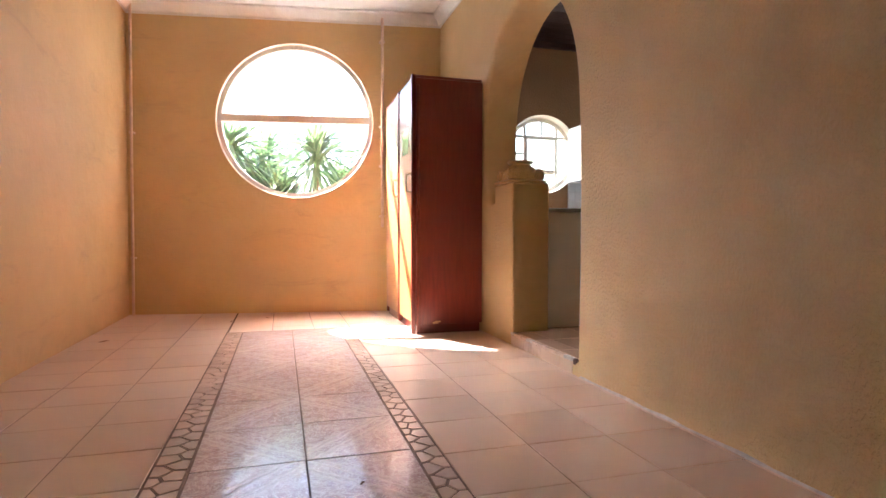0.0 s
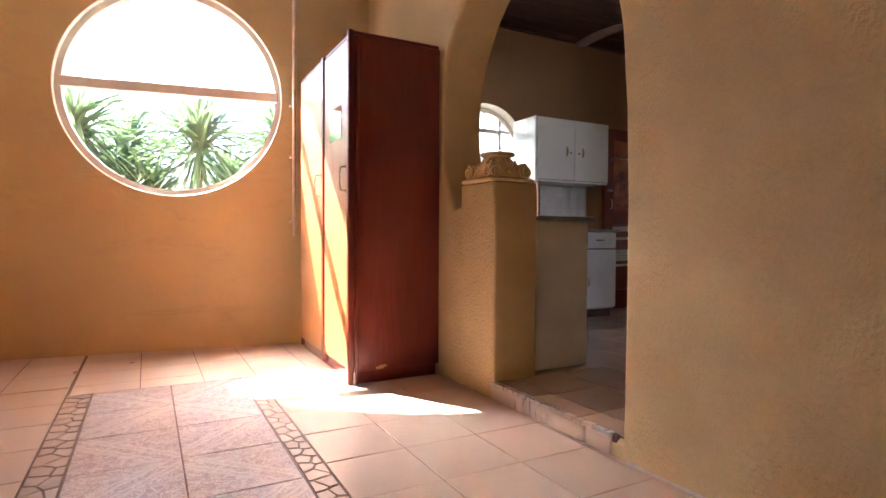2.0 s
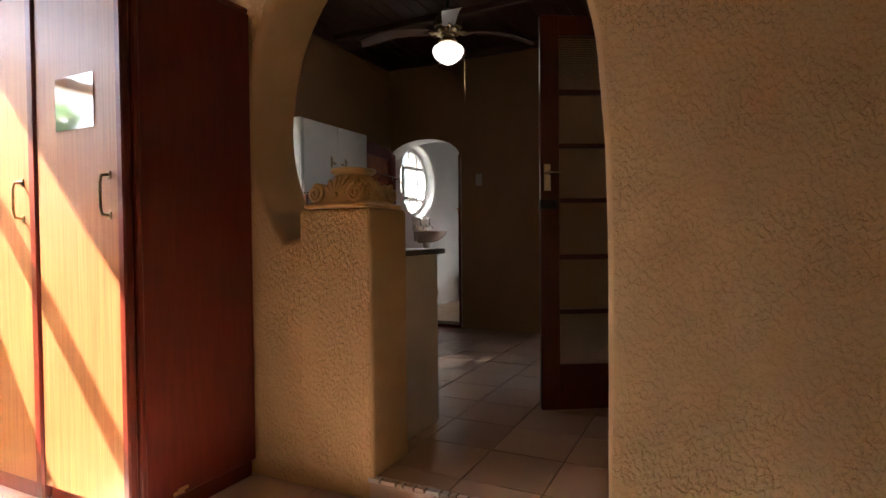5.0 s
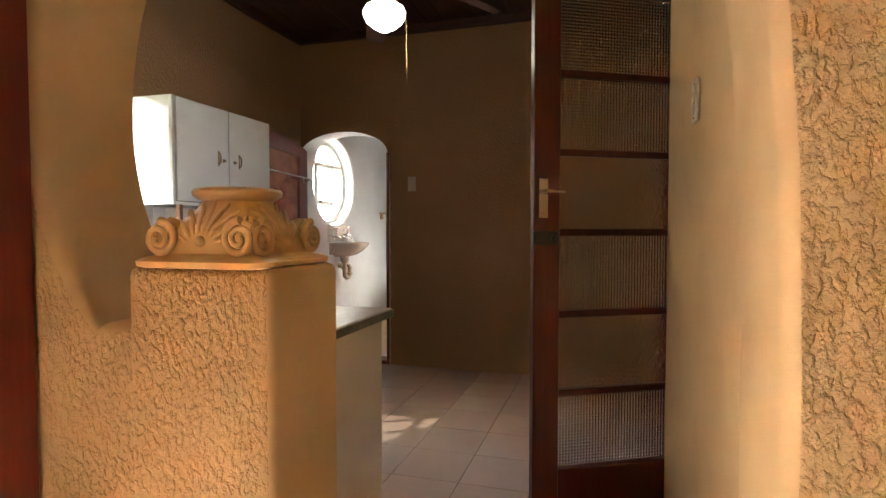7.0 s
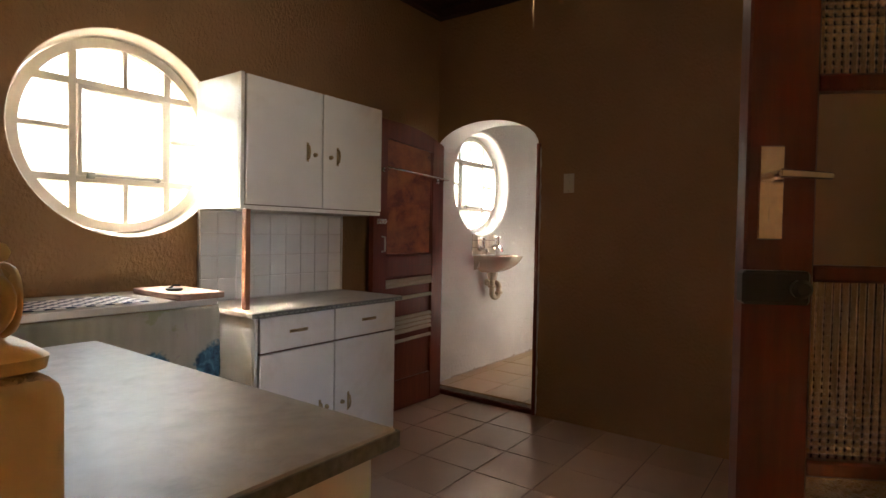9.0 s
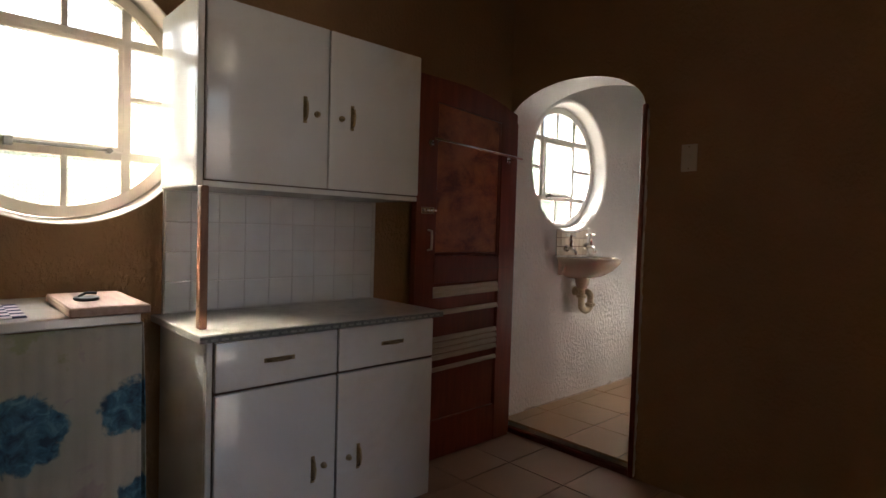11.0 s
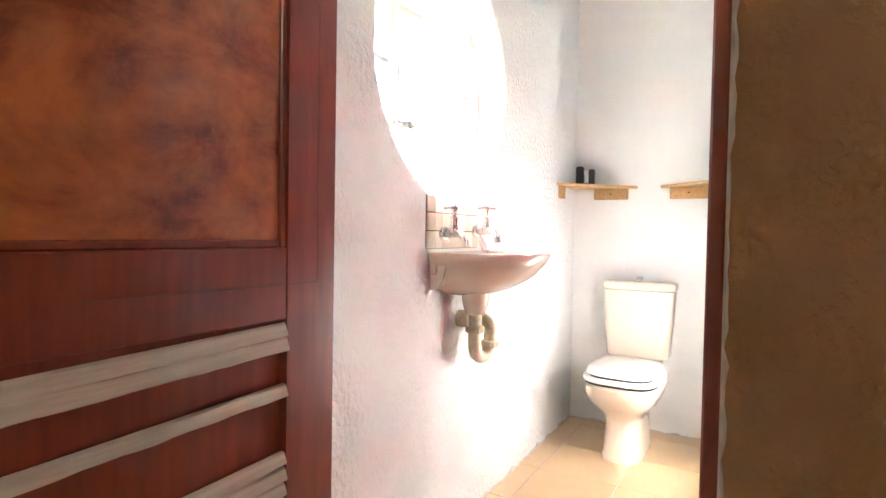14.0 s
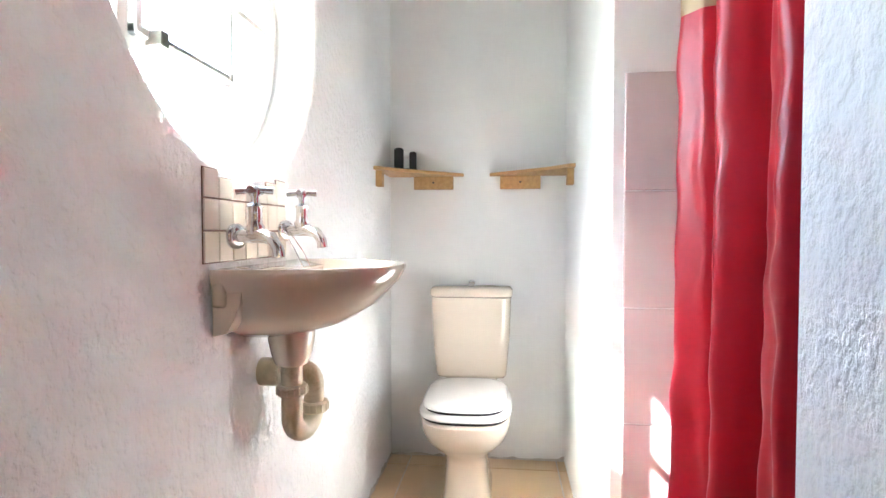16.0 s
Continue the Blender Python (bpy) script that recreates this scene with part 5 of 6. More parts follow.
def tap(name, x, z, label):
    y = YB - 0.012
    w = holder(name, label, "tap", (x, y, z), group="taps over the basin", rz=-24)
    bm = bmesh.new()
    lathe(bm, [(0.026, 0), (0.026, 0.006), (0.016, 0.012)], segs=18, m=pose(0, 0, 0, 90, 0, 0))
    tube(bm, [(0, 0, 0), (0, -0.04, 0), (0, -0.075, 0.002), (0, -0.105, -0.004), (0, -0.122, -0.022), (0, -0.125, -0.04)], [0.013, 0.014, 0.015, 0.013, 0.012, 0.012], 14)
    finish(bm, "spout", CHROME, w, 60)
    bm = bmesh.new()
    lathe(bm, [(0.016, 0.0), (0.019, 0.015), (0.014, 0.022), (0.014, 0.05), (0.017, 0.055), (0.008, 0.062), (0.008, 0.08)], at=(0, -0.06, 0.004), segs=18)
    finish(bm, "bonnet", CHROME, w, 50)
    bm = bmesh.new()
    for a in (35, 125):
        c, s = math.cos(radians(a)) * 0.036, math.sin(radians(a)) * 0.036
        tube(bm, [(-c, -0.06 - s, 0.09), (0, -0.06, 0.092), (c, -0.06 + s, 0.09)], [0.008, 0.006, 0.008], 10)
    lathe(bm, [(0.012, 0.08), (0.013, 0.092), (0.008, 0.1)], at=(0, -0.06, 0), segs=14)
    finish(bm, "cross_handle", CHROME, w, 50)
    return w


def plug_chain():
    bm = bmesh.new()
    for x0, x1 in ((6.665, 6.655), (6.69, 6.70)):
        tube(bm, [(x0, YB - 0.055, 1.268), (x1, YB - 0.085, 1.22), (x1 + 0.004, YB - 0.10, 1.185)], 0.0013, 6)
    tagged(finish(bm, "plug_chain", CHROME), "thin basin plug chain hanging from the taps into the basin", "chain")


def basin_tiles():
    px, pz, x0, z0 = 0.0553, 0.0625, 6.4065, 1.2065
    cells = []
    for i in range(7):
        for j in range(4):
            xa, xb, za = x0 + i * px, x0 + (i + 1) * px, z0 + j * pz
            near = abs((xa + xb) / 2 - 6.58)
            limit = 1.84 - math.sqrt(max(0.0, 0.474 ** 2 - near ** 2))
            h = min(pz, limit - za)
            if h > 0.012:
                cells.append((xa, za, h))
    s = structure(boxes("basin_tiling", GROUT, [(xa, xa + px, YB - 0.002, YB + 0.002, za, za + h) for xa, za, h in cells]), "small cream tiles with dark grout behind the basin", "tiling")
    bm = bmesh.new()
    box(bm, 0.0018, px - 0.0018, -0.0055, 0.0, 0.0018, pz - 0.0018, 0.0015)
    me = None
    for xa, za, h in cells:
        if me is None:
            k = finish(bm, "tile", SMALL_TILE, s)
            me = k.data
        else:
            k = new("tile", me)
            k.parent = s
        k.matrix_basis = Matrix.Translation((xa, YB, za))
        k.scale = (1, 1, h / pz)
    return s


def toilet():
    cy, xw = 6.0, 8.115
    w = holder("toilet", "ivory ceramic close-coupled toilet with a closed white seat lid", "toilet", (7.75, cy, ZB))
    off = Matrix.Translation((-7.75, -cy, -ZB))
    def oval(x0, x1, half, z, e=0.6, n=48):
        pts = []
        for k in range(n):
            a = 2 * math.pi * k / n
            c, s = math.cos(a), math.sin(a)
            ee = e if c < 0 else 0.4
            pts.append(((x0 + x1) / 2 + (x1 - x0) / 2 * math.copysign(abs(c) ** ee, c), cy + half * math.copysign(abs(s) ** 0.62, s), z))
        return pts
    bm = bmesh.new()
    loft(bm, [oval(7.55, 7.98, 0.100, ZB), oval(7.55, 7.98, 0.101, ZB + 0.02), oval(7.56, 7.97, 0.094, ZB + 0.045), oval(7.565, 7.97, 0.088, ZB + 0.19), oval(7.55, 7.97, 0.097, ZB + 0.225), oval(7.51, 7.97, 0.135, ZB + 0.262), oval(7.475, 7.97, 0.162, ZB + 0.295), oval(7.453, 7.97, 0.174, ZB + 0.335), oval(7.445, 7.97, 0.178, ZB + 0.375), oval(7.46, 7.96, 0.168, ZB + 0.385)])
    finish(bm, "pan", CERAMIC_IVORY, w, 60, at=off)
    bm = bmesh.new()
    loft(bm, [oval(7.50, 7.90, 0.140, ZB + 0.384), oval(7.50, 7.90, 0.140, ZB + 0.395), oval(7.45, 7.90, 0.178, ZB + 0.396), oval(7.44, 7.90, 0.182, ZB + 0.402), oval(7.443, 7.90, 0.181, ZB + 0.414), oval(7.455, 7.90, 0.172, ZB + 0.419), oval(7.50, 7.90, 0.140, ZB + 0.42), oval(7.50, 7.90, 0.140, ZB + 0.436)])
    finish(bm, "seat", SEAT, w, 60, at=off)
    bm = bmesh.new()
    loft(bm, [oval(7.466, 7.90, 0.160, ZB + 0.429), oval(7.456, 7.90, 0.168, ZB + 0.433), oval(7.46, 7.90, 0.166, ZB + 0.446), oval(7.475, 7.89, 0.156, ZB + 0.453), oval(7.53, 7.87, 0.12, ZB + 0.457)])
    finish(bm, "lid", SEAT, w, 60, at=off)
    # black rings that paint the shade in the gaps below seat and lid
    for z0, z1, half, front in ((0.386, 0.3955, 0.172, 7.456), (0.4205, 0.4285, 0.160, 7.466)):
        bm = bmesh.new()
        loft(bm, [oval(front, 7.89, half, ZB + z0), oval(front, 7.89, half, ZB + z1)])
        finish(bm, "gap_shade", BLACK, w, 60, at=off)
    for s in (-0.09, 0.05):
        boxes("hinge", BLACK, [(7.87, 7.905, cy + s, cy + s + 0.04, ZB + 0.385, ZB + 0.43)], w, 0.006, 2, at=off)
    def rr(h, x0, x1, z, n=40):
        return [((x0 + x1) / 2 + (x1 - x0) / 2 * math.copysign(abs(math.cos(2 * math.pi * k / n)) ** 0.3, math.cos(2 * math.pi * k / n)), cy + h * math.copysign(abs(math.sin(2 * math.pi * k / n)) ** 0.3, math.sin(2 * math.pi * k / n)), z) for k in range(n)]
    bm = bmesh.new()
    loft(bm, [rr(0.155, 7.955, xw, 0.60), rr(0.163, 7.945, xw, 0.615), rr(0.178, 7.94, xw, 0.80), rr(0.183, 7.94, xw, 0.968)])
    finish(bm, "cistern", CERAMIC_IVORY, w, 60, at=off)
    bm = bmesh.new()
    loft(bm, [rr(0.186, 7.935, xw, 0.972), rr(0.19, 7.93, xw, 0.98), rr(0.19, 7.932, xw, 1.003), rr(0.182, 7.94, xw, 1.012)])
    finish(bm, "cistern_lid", CERAMIC_IVORY, w, 60, at=off)
    bm = bmesh.new()
    lathe(bm, [(0.012, 0), (0.012, 0.012), (0.016, 0.016), (0.016, 0.026), (0.008, 0.032)], at=(8.02, cy - 0.0, 1.012), segs=16)
    finish(bm, "flush_knob", CHROME, w, 50, at=off)
    bm = bmesh.new()
    box(bm, 7.90, xw, cy - 0.12, cy + 0.12, ZB + 0.36, 0.60, 0.015, 2)
    finish(bm, "cistern_seat", CERAMIC_IVORY, w, at=off)
    return w


def corner_shelf(mirror):
    """Triangular board on two battens in a corner of the back wall."""
    s = -1 if mirror else 1
    yc = 5.56 if mirror else YB
    w = holder("corner_shelf", "small triangular pine shelf board on two battens", "shelf", (8.12, yc, 1.535), group="corner shelves")
    L = 0.36
    bm = bmesh.new()
    loft(bm, [[(0, 0, z), (-L, 0, z), (-L, -s * 0.02, z), (-0.25, -s * 0.10, z), (-0.02, -s * L, z), (0, -s * L, z)] for z in (0, 0.014)])
    finish(bm, "board", PINE, w, smooth=0)
    boxes("batten", PINE, [(-0.028, -0.002, min(-s * 0.12, -s * 0.31), max(-s * 0.12, -s * 0.31), -0.062, -0.001)], w, 0.002)
    boxes("batten", PINE, [(-L + 0.03, -L + 0.075, min(-s * 0.002, -s * 0.03), max(-s * 0.002, -s * 0.03), -0.07, -0.001)], w, 0.002)
    bm = bmesh.new()
    lathe(bm, [(0.005, 0), (0.004, 0.003)], segs=10, m=Matrix.Translation((-0.028, -s * 0.215, -0.03)) @ pose(0, 0, 0, 0, -90, 0))
    finish(bm, "screw", IRON, w)
    return w


def black_holder():
    w = holder("roll_holder", "small black plastic roll holder with white spindle on the shelf", "holder", (7.98, 6.31, 1.5495), rz=-80)
    bm = bmesh.new()
    box(bm, -0.055, 0.06, -0.03, 0.03, 0.0, 0.01, 0.003)
    for x0, x1, tall in ((-0.048, -0.004, 0.105), (0.022, 0.055, 0.088)):
        n = 8
        mid, half = (x0 + x1) / 2, (x1 - x0) / 2
        arc = [(mid + half * math.cos(math.pi * k / n), tall - half * 0.5 + half * 0.5 * math.sin(math.pi * k / n)) for k in range(n + 1)]
        loft(bm, [[(u, v, z) for u, z in [(x0, 0.008), (x1, 0.008)] + arc] for v in (-0.022, 0.022)])
    finish(bm, "body", BLACK, w)
    bm = bmesh.new()
    tube(bm, [(-0.006, 0, 0.078), (0.008, 0, 0.078), (0.024, 0, 0.078)], [0.016, 0.014, 0.016], 16)
    finish(bm, "spindle", SEAT, w)


def shower_curtain():
    w = holder("shower_curtain", "red satin shower curtain with brown bands, hanging in folds", "curtain", (6.5, 5.4, 1.95))
    off = Matrix.Translation((-6.5, -5.4, -1.95))
    bm = bmesh.new()
    cols, rows = 120, 60
    x0, x1 = 6.13, 6.865
    grid = []
    for j in range(rows + 1):
        f = j / rows
        z = 2.02 - f * 1.78
        line = []
        for i in range(cols + 1):
            g = i / cols
            x = x0 + (x1 - x0 - 0.02 * f) * g
            fold = 0.055 * math.sin(g * 2 * math.pi * 3.4 + 2.2 + 0.25 * f)
            fold = math.copysign(0.055 * (abs(fold) / 0.055) ** 0.6, fold)
            fold += 0.012 * math.sin(g * 2 * math.pi * 9.3 + 1.9 * f + 0.7) * (0.4 + f)
            crease = abs(noise.noise((g * 7 + f * 3.5, f * 9 - g * 5, 3))) - abs(noise.noise((g * 15 - f * 4, f * 13, 7))) * 0.5
            line.append(bm.verts.new((x, 5.40 + fold * (0.85 + 0.2 * f) + 0.02 * crease * min(1.0, f * 3), z)))
        grid.append(line)
    for j, (p, q) in enumerate(zip(grid, grid[1:])):
        for i in range(cols):
            fc = bm.faces.new((p[i], p[i + 1], q[i + 1], q[i]))
            zz = fc.calc_center_median().z
            fc.material_index = 2 if 1.765 < zz < 1.805 else 1 if 1.805 < zz < 1.88 else 0
    ob = finish(bm, "cloth", [RED_SATIN, BAND, BAND_OLIVE], w, 80, at=off)
    sol = ob.modifiers.new("thickness", "SOLIDIFY")
    sol.thickness = 0.0015
    bm = bmesh.new()
    tube(bm, [(XE2 + 0.004, 5.4, 2.04), (6.965, 5.4, 2.04)], 0.011, 12)
    finish(bm, "rod", CHROME, w, at=off)
    return w


basin()
waste_trap()
tap("tap", 6.51, 1.258, "chrome bib tap with cross handle on the tiled wall")
tap("tap", 6.765, 1.270, "chrome bib tap with cross handle on the tiled wall")
plug_chain()
basin_tiles()
toilet()
corner_shelf(False)
corner_shelf(True)
black_holder()
shower_curtain()


# ---- outdoors ----
bm = bmesh.new()
v = [bm.verts.new(p) for p in ((-900, -900, -0.25), (900, -900, -0.25), (900, 900, -0.25), (-900, 900, -0.25))]
bm.faces.new(v)
structure(finish(bm, "ground", PAVING, smooth=0), "pale sunlit concrete yard", "ground")


def yucca(name, at, heads, seed):
    rnd = random.Random(seed)
    w = holder(name, "green spiky-leaved yucca plant outside the window", "plant", at, group="yuccas outside")
    bm = bmesh.new()
    for hx, hy, hz, size in heads:
        tube(bm, [(hx * 0.2, hy * 0.2, 0), (hx * 0.5, hy * 0.5, hz * 0.4), (hx * 0.9, hy * 0.9, hz * 0.8), (hx, hy, hz)], [0.07, 0.055, 0.045, 0.03], 10)
    finish(bm, "trunk", TRUNK, w)
    bm = bmesh.new()
    for hx, hy, hz, size in heads:
        for k in range(170):
            yaw = rnd.uniform(0, 2 * math.pi)
            rise = radians(rnd.uniform(-50, 80))
            L = size * rnd.uniform(0.75, 1.1) * (1 - 0.38 * max(0.0, math.sin(rise)))
            start = Vector((hx, hy, hz - rnd.uniform(-0.1, 0.32)))
            out = Vector((math.cos(yaw), math.sin(yaw), 0))
            side = Vector((-math.sin(yaw), math.cos(yaw), 0))
            droop = rnd.uniform(0.02, 0.3)
            prev = None
            for i in range(5):
                f = i / 4
                p = start + (out * math.cos(rise) + Vector((0, 0, math.sin(rise)))) * (L * f) - Vector((0, 0, droop * L * f * f))
                half = 0.028 * (1 - f ** 2.5) * (0.6 + min(f, 0.3)) + 0.0012
                lift = Vector((0, 0, half * 0.5))
                cur = [bm.verts.new(p - side * half + lift), bm.verts.new(p), bm.verts.new(p + side * half + lift)]
                if prev:
                    bm.faces.new((prev[0], prev[1], cur[1], cur[0]))
                    bm.faces.new((prev[1], prev[2], cur[2], cur[1]))
                prev = cur
    finish(bm, "leaves", LEAF, w, 60)
    return w


yucca("yucca", (0.95, 8.25, -0.25), [(0.0, -0.1, 2.3, 1.15), (0.35, 0.45, 1.75, 1.0), (-0.45, 0.3, 1.6, 1.0)], 3)
yucca("yucca", (-0.2, 8.45, -0.25), [(0.0, 0.0, 2.35, 1.15), (0.3, 0.5, 1.75, 1.0), (-0.6, 0.2, 2.05, 1.0), (0.45, 0.9, 2.25, 1.1)], 5)
yucca("yucca", (1.95, 8.9, -0.25), [(0.0, 0.0, 2.5, 1.05), (0.35, -0.2, 1.9, 0.95), (-0.3, 0.4, 1.6, 0.95)], 8)
yucca("yucca", (3.55, 8.75, -0.25), [(0.0, 0.0, 2.2, 1.0), (0.55, 0.2, 1.75, 0.95), (-0.5, -0.1, 1.7, 0.95)], 11)
yucca("yucca", (4.9, 9.1, -0.25), [(0.0, 0.0, 2.5, 1.0), (0.45, 0.2, 1.9, 0.9)], 14)
yucca("yucca", (9.3, 8.7, -0.25), [(0.0, 0.0, 2.4, 1.0), (0.5, 0.2, 1.9, 0.9), (-0.5, 0.1, 1.8, 0.9)], 17)
structure(boxes("yard_wall", YARD_WALL, [(-9, 14, 12.0, 12.2, -0.25, 1.5)], bev=0.01), "pale painted yard wall outside", "backdrop")


# ---- pieces of floors and walls ----
tile_cache = {}


def tile_piece(parent, mt, x0, x1, y0, y1, z, th=0.012, gap=0.0025):
    w, d = round(x1 - x0 - 2 * gap, 3), round(y1 - y0 - 2 * gap, 3)
    if w < 0.015 or d < 0.015:
        return None
    key = (w, d, mt.name)
    if key not in tile_cache:
        bm = bmesh.new()
        box(bm, 0, w, 0, d, -th, 0, 0.0018)
        me = bpy.data.meshes.new("tile")
        bm.to_mesh(me)
        bm.free()
        me.materials.append(mt)
        tile_cache[key] = me
    ob = new("tile", tile_cache[key])
    ob.parent = parent
    ob.matrix_basis = pose(x0 + gap, y0 + gap, z + random.uniform(-0.0006, 0.0006), random.uniform(-0.1, 0.1), random.uniform(-0.1, 0.1), 0)
    return ob


def tiles(parent, mt, x0, x1, y0, y1, ax, ay, p, z, skip=None):
    xs = sorted({x0, x1, *[ax + k * p for k in range(-60, 60) if x0 + 0.01 < ax + k * p < x1 - 0.01]})
    ys = sorted({y0, y1, *[ay + k * p for k in range(-60, 60) if y0 + 0.01 < ay + k * p < y1 - 0.01]})
    for a, b in zip(xs, xs[1:]):
        for c, d in zip(ys, ys[1:]):
            tile_piece(parent, mt, a, b, c, d, z)


ground_floor, kitchen_floor, wash_floor = (bpy.data.objects[n] for n in ("floor", "floor_kitchen", "floor_washroom"))
SX0, SX1, SX2, SX3, STRIP_END = 0.03, 0.165, 0.98, 1.09, 5.43
tiles(ground_floor, TILE, XW, SX0, YS, 6.85, -0.315, 3.465, 0.363, 0)
tiles(ground_floor, TILE, SX3, XA, YS, 6.5, 1.452, 3.465, 0.363, 0)
tiles(ground_floor, TILE, SX0, SX3, STRIP_END, 6.7, 0.408, 3.465, 0.363, 0)
rows_y = [STRIP_END - 0.425 * k for k in range(20) if STRIP_END - 0.425 * k > YS - 0.4]
for k, (hi, lo) in enumerate(zip(rows_y, rows_y[1:])):
    for side, (xa, xb) in enumerate(((SX1, 0.575), (0.575, SX2))):
        tile_piece(ground_floor, DECOR_RISE if (k + side) % 2 else DECOR_FALL, xa, xb, max(lo, YS), hi, 0.001)
tiles(kitchen_floor, TILE_DIMMED, XA + 0.02, XE, 3.12, YK, 4.46, 4.62, 0.352, ZK)
tiles(wash_floor, TILE_BATH, XE + 0.024, 8.12, 4.55, YB, 7.3, 5.95, 0.352, ZB)


def clip_half(poly, p, q):
    """The part of a convex outline that lies nearer to p than to q."""
    mx, my, nx, ny = (p[0] + q[0]) / 2, (p[1] + q[1]) / 2, q[0] - p[0], q[1] - p[1]
    side = [(x - mx) * nx + (y - my) * ny for x, y in poly]
    got = []
    for i, (a, sa) in enumerate(zip(poly, side)):
        b, sb = poly[(i + 1) % len(poly)], side[(i + 1) % len(poly)]
        if sa <= 0:
            got.append(a)
        if sa * sb < 0:
            f = sa / (sa - sb)
            got.append((a[0] + f * (b[0] - a[0]), a[1] + f * (b[1] - a[1])))
    return got


def mosaic_strip(x0, x1):
    """Crazy paving: each shard is the ground nearest to a jittered seed, drawn in from its neighbours by the joint."""
    rnd = random.Random(int(x0 * 1000))
    seeds, y, k = [], YS, 0
    while y < STRIP_END + 0.05:
        seeds.append((x0 + (x1 - x0) * ((0.22 if k % 2 else 0.78) + rnd.uniform(-0.2, 0.2)), y + rnd.uniform(-0.022, 0.022)))
        y += rnd.uniform(0.036, 0.062)
        k += 1
    stuff = bmesh.new()
    for p in seeds:
        cell = [(x0 + 0.004, YS), (x1 - 0.004, YS), (x1 - 0.004, STRIP_END - 0.004), (x0 + 0.004, STRIP_END - 0.004)]
        for q in seeds:
            if q is not p and abs(q[1] - p[1]) < 0.3:
                cell = clip_half(cell, p, q)
                if len(cell) < 3:
                    break
        if len(cell) < 3:
            continue
        cx, cy = sum(c[0] for c in cell) / len(cell), sum(c[1] for c in cell) / len(cell)
        reach = max(0.02, sum(math.hypot(c[0] - cx, c[1] - cy) for c in cell) / len(cell))
        k = 1 - rnd.uniform(0.006, 0.011) / reach
        poly = [(cx + (c[0] - cx) * k, cy + (c[1] - cy) * k) for c in cell]
        far = p[1] < 0.0
        bm = stuff if far else bmesh.new()
        lift = rnd.uniform(-0.0006, 0.001)
        loft(bm, [[(u, v, z) for u, v in poly] for z in (-0.008, 0.0005 + lift)])
        if not far:
            finish(bm, "mosaic_piece", MOSAIC, ground_floor, smooth=0)
    rest = finish(stuff, "mosaic_rest", MOSAIC, ground_floor, smooth=0)
    rest["kind"] = "stuff"


mosaic_strip(SX0, SX1)
mosaic_strip(SX2, SX3)

# step riser: broken pieces along the top edge, two whole tiles
bm = bmesh.new()
rnd = random.Random(9)
pts = [(XA - 0.004, YS + 0.15 * k, 0.0) for k in range(40)]
rings = []
for x, yy, z in pts:
    w1, h1 = rnd.uniform(0.006, 0.016), rnd.uniform(0.006, 0.018)
    rings.append([(XA + 0.004, yy, -0.002), (XA - w1, yy, -0.002), (XA - w1 * 0.5, yy, h1 * 0.5), (XA + 0.004, yy, h1)])
loft(bm, [q for q in rings if q[0][1] < 3.28])
structure(finish(bm, "baseboard", GROUT_PALE), "pale crumbling joint along the foot of the wall", "trim")
riser = structure(boxes("step", GROUT, [(XA + 0.004, XA + 0.05, 3.32, 4.30, -0.05, ZK - 0.006)]), "tiled step edge with broken mosaic pieces", "step")
rnd = random.Random(4)
y = 3.345
for a, b, lo in ((3.345, 3.50, 0.002), (3.505, 3.76, 0.002), (4.06, 4.275, 0.002)):
    bm = bmesh.new()
    box(bm, XA - 0.008, XA + 0.006, a, b, lo, ZK - 0.022, 0.002)
    finish(bm, "riser_tile", TILE, riser)
y = 3.765
while y < 4.05:
    h = rnd.uniform(0.04, 0.07)
    bm = bmesh.new()
    z1 = ZK - 0.02
    s = rnd.uniform(-0.012, 0.012)
    loft(bm, [[(x, y + 0.003, 0.003), (x, y + h - 0.003 + s, 0.003), (x, y + h - 0.003 - s, z1), (x, y + 0.003 + s, z1)] for x in (XA - 0.007, XA + 0.006)])
    finish(bm, "riser_piece", MOSAIC, riser, smooth=0)
    y += h
y = 3.34
while y < 4.27:
    h = rnd.uniform(0.03, 0.08)
    bm = bmesh.new()
    loft(bm, [[(x, y + 0.003, ZK - 0.018 + rnd.uniform(-0.003, 0.003)), (x, y + h - 0.003, ZK - 0.018 + rnd.uniform(-0.003, 0.003)), (x, y + h - 0.006, ZK - 0.002), (x, y + 0.006, ZK - 0.001)] for x in (XA - 0.009, XA + 0.02)])
    finish(bm, "edge_piece", MOSAIC if rnd.random() < 0.6 else COUNTER, riser, smooth=0)
    y += h

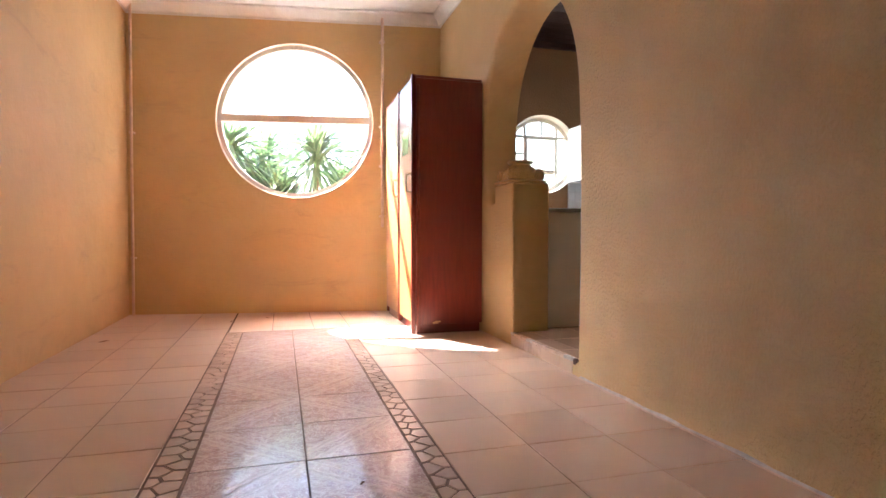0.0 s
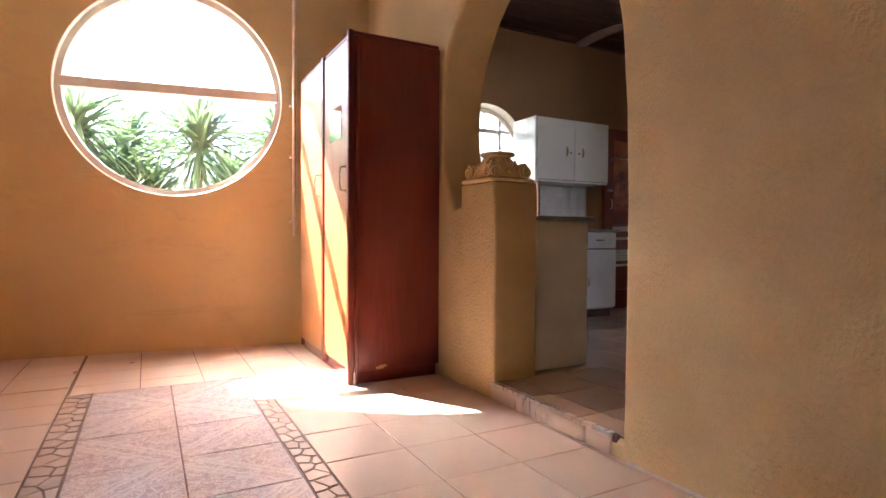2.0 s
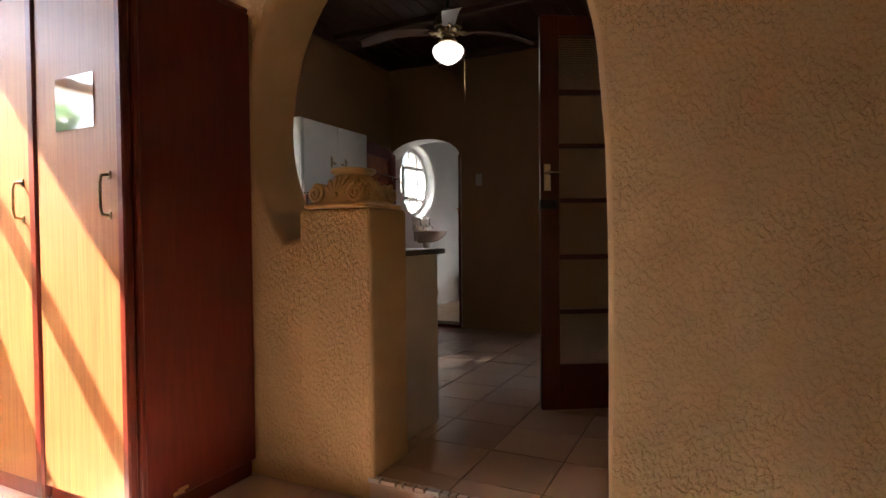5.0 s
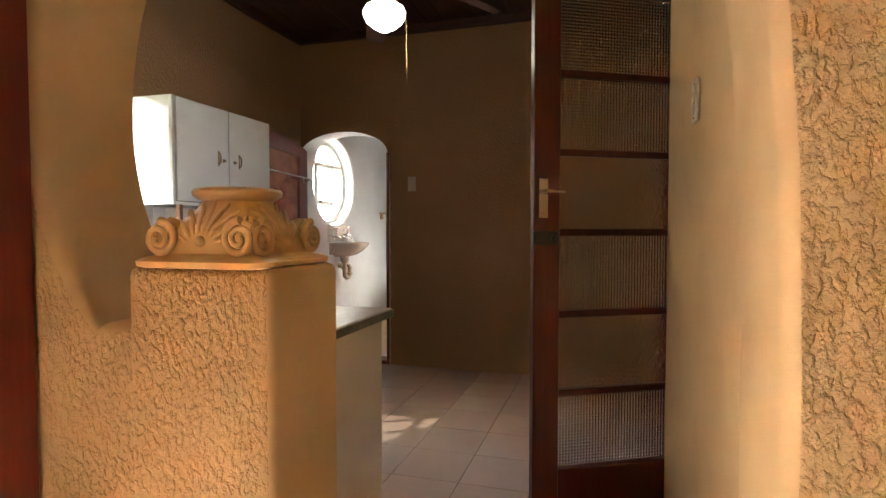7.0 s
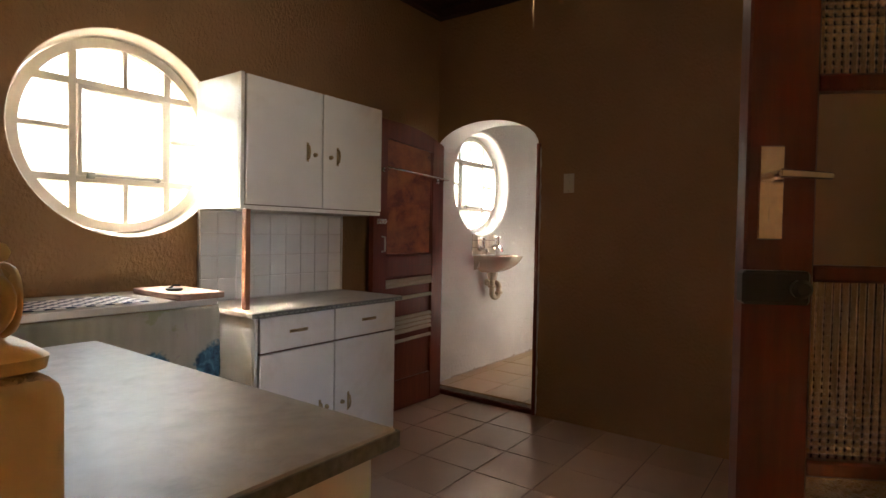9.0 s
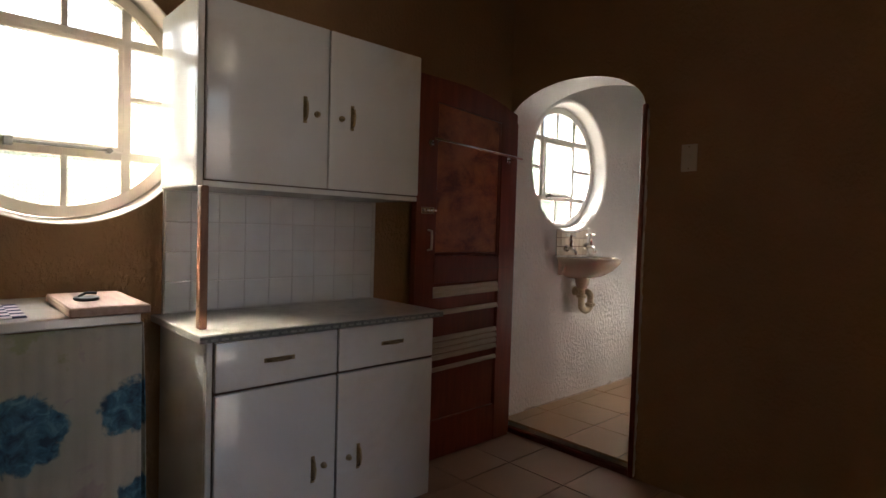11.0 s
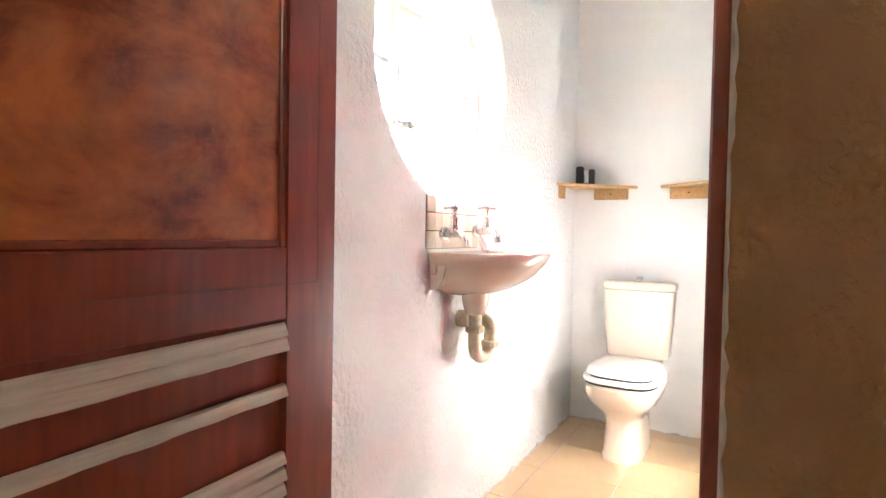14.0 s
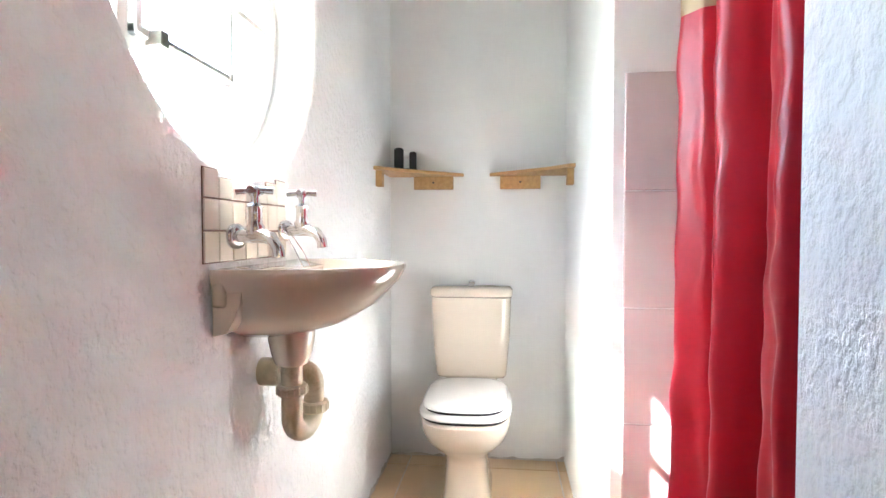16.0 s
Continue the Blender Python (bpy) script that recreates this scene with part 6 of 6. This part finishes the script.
def grime_line(name, pts, mt, label):
    """A low crumbly fillet along a wall foot; pts are (x, y) with the wall on the left of the way."""
    gr = random.Random(len(pts) + int(pts[0][0] * 100))
    bm = bmesh.new()
    (xa, ya), (xb, yb) = pts
    d = Vector((xb - xa, yb - ya, 0))
    side = Vector((d.y, -d.x, 0)).normalized()
    n = int(d.length / 0.03)
    rings = []
    for k in range(n + 1):
        p = Vector((xa, ya, ZB)) + d * (k / n)
        a, h = gr.uniform(0.003, 0.012), gr.uniform(0.003, 0.016) * (2.0 if gr.random() < 0.12 else 1)
        rings.append([p - side * 0.004 - Vector((0, 0, 0.003)), p + side * a - Vector((0, 0, 0.003)), p + side * a * 0.6 + Vector((0, 0, h * 0.6)), p - side * 0.004 + Vector((0, 0, h))])
    loft(bm, rings)
    return structure(finish(bm, name, mt, smooth=0), label, "trim")


grime_line("baseboard_back", ((8.12, YB), (8.12, 5.56)), GROUT_PALE, "crumbling grey plaster edge at the wall foot")
grime_line("baseboard_north", ((XE2, YB), (8.12, YB)), GROUT_PALE, "crumbling grey plaster edge at the wall foot")
for k, (x, yy, turn, size) in enumerate(((-0.86, 5.25, 20, 0.035), (0.02, 6.05, 70, 0.03), (0.35, 6.2, 10, 0.018), (0.75, 2.2, 40, 0.012))):
    bm = bmesh.new()
    loft(bm, [[(-size, 0, z0), (-size * 0.3, size * 0.3, z0 + 0.004), (size * 0.5, size * 0.25, z0 + 0.006), (size, 0, z0 + 0.002), (size * 0.3, -size * 0.3, z0 + 0.005), (-size * 0.4, -size * 0.22, z0 + 0.001)] for z0 in (0.001, 0.003)])
    bit = finish(bm, "dry_leaf", BROWN_WOOD, smooth=0, at=pose(x, yy, 0, 0, 0, turn))
    tagged(bit, "small dry brown leaf on the tiled floor", "leaf", "dry leaves on the floor")

# splashback and shower tiles
for i in range(10):
    for j in range(5):
        x0, x1 = max(3.726 + i * 0.109, 3.847), min(3.726 + (i + 1) * 0.109, 4.813)
        z0, z1 = max(1.483 - (j + 1) * 0.117, 1.012), 1.483 - j * 0.117
        if z1 - z0 > 0.02 and x1 - x0 > 0.02:
            bm = bmesh.new()
            box(bm, x0 + 0.0015, x1 - 0.0015, YK - 0.021, YK - 0.014, z0 + 0.0015, z1 - 0.0015, 0.002)
            finish(bm, "tile", WHITE_TILE, SPLASH)
shower = bpy.data.objects["wall_shower"]
for i in range(3):
    for j in range(5):
        z1 = 1.69 - j * 0.3145
        y1 = 5.53 - i * 0.33
        bm = bmesh.new()
        box(bm, 6.965, 6.982, y1 - 0.327, y1, max(z1 - 0.3115, ZB), z1, 0.002)
        finish(bm, "tile", SHOWER_TILE, shower)
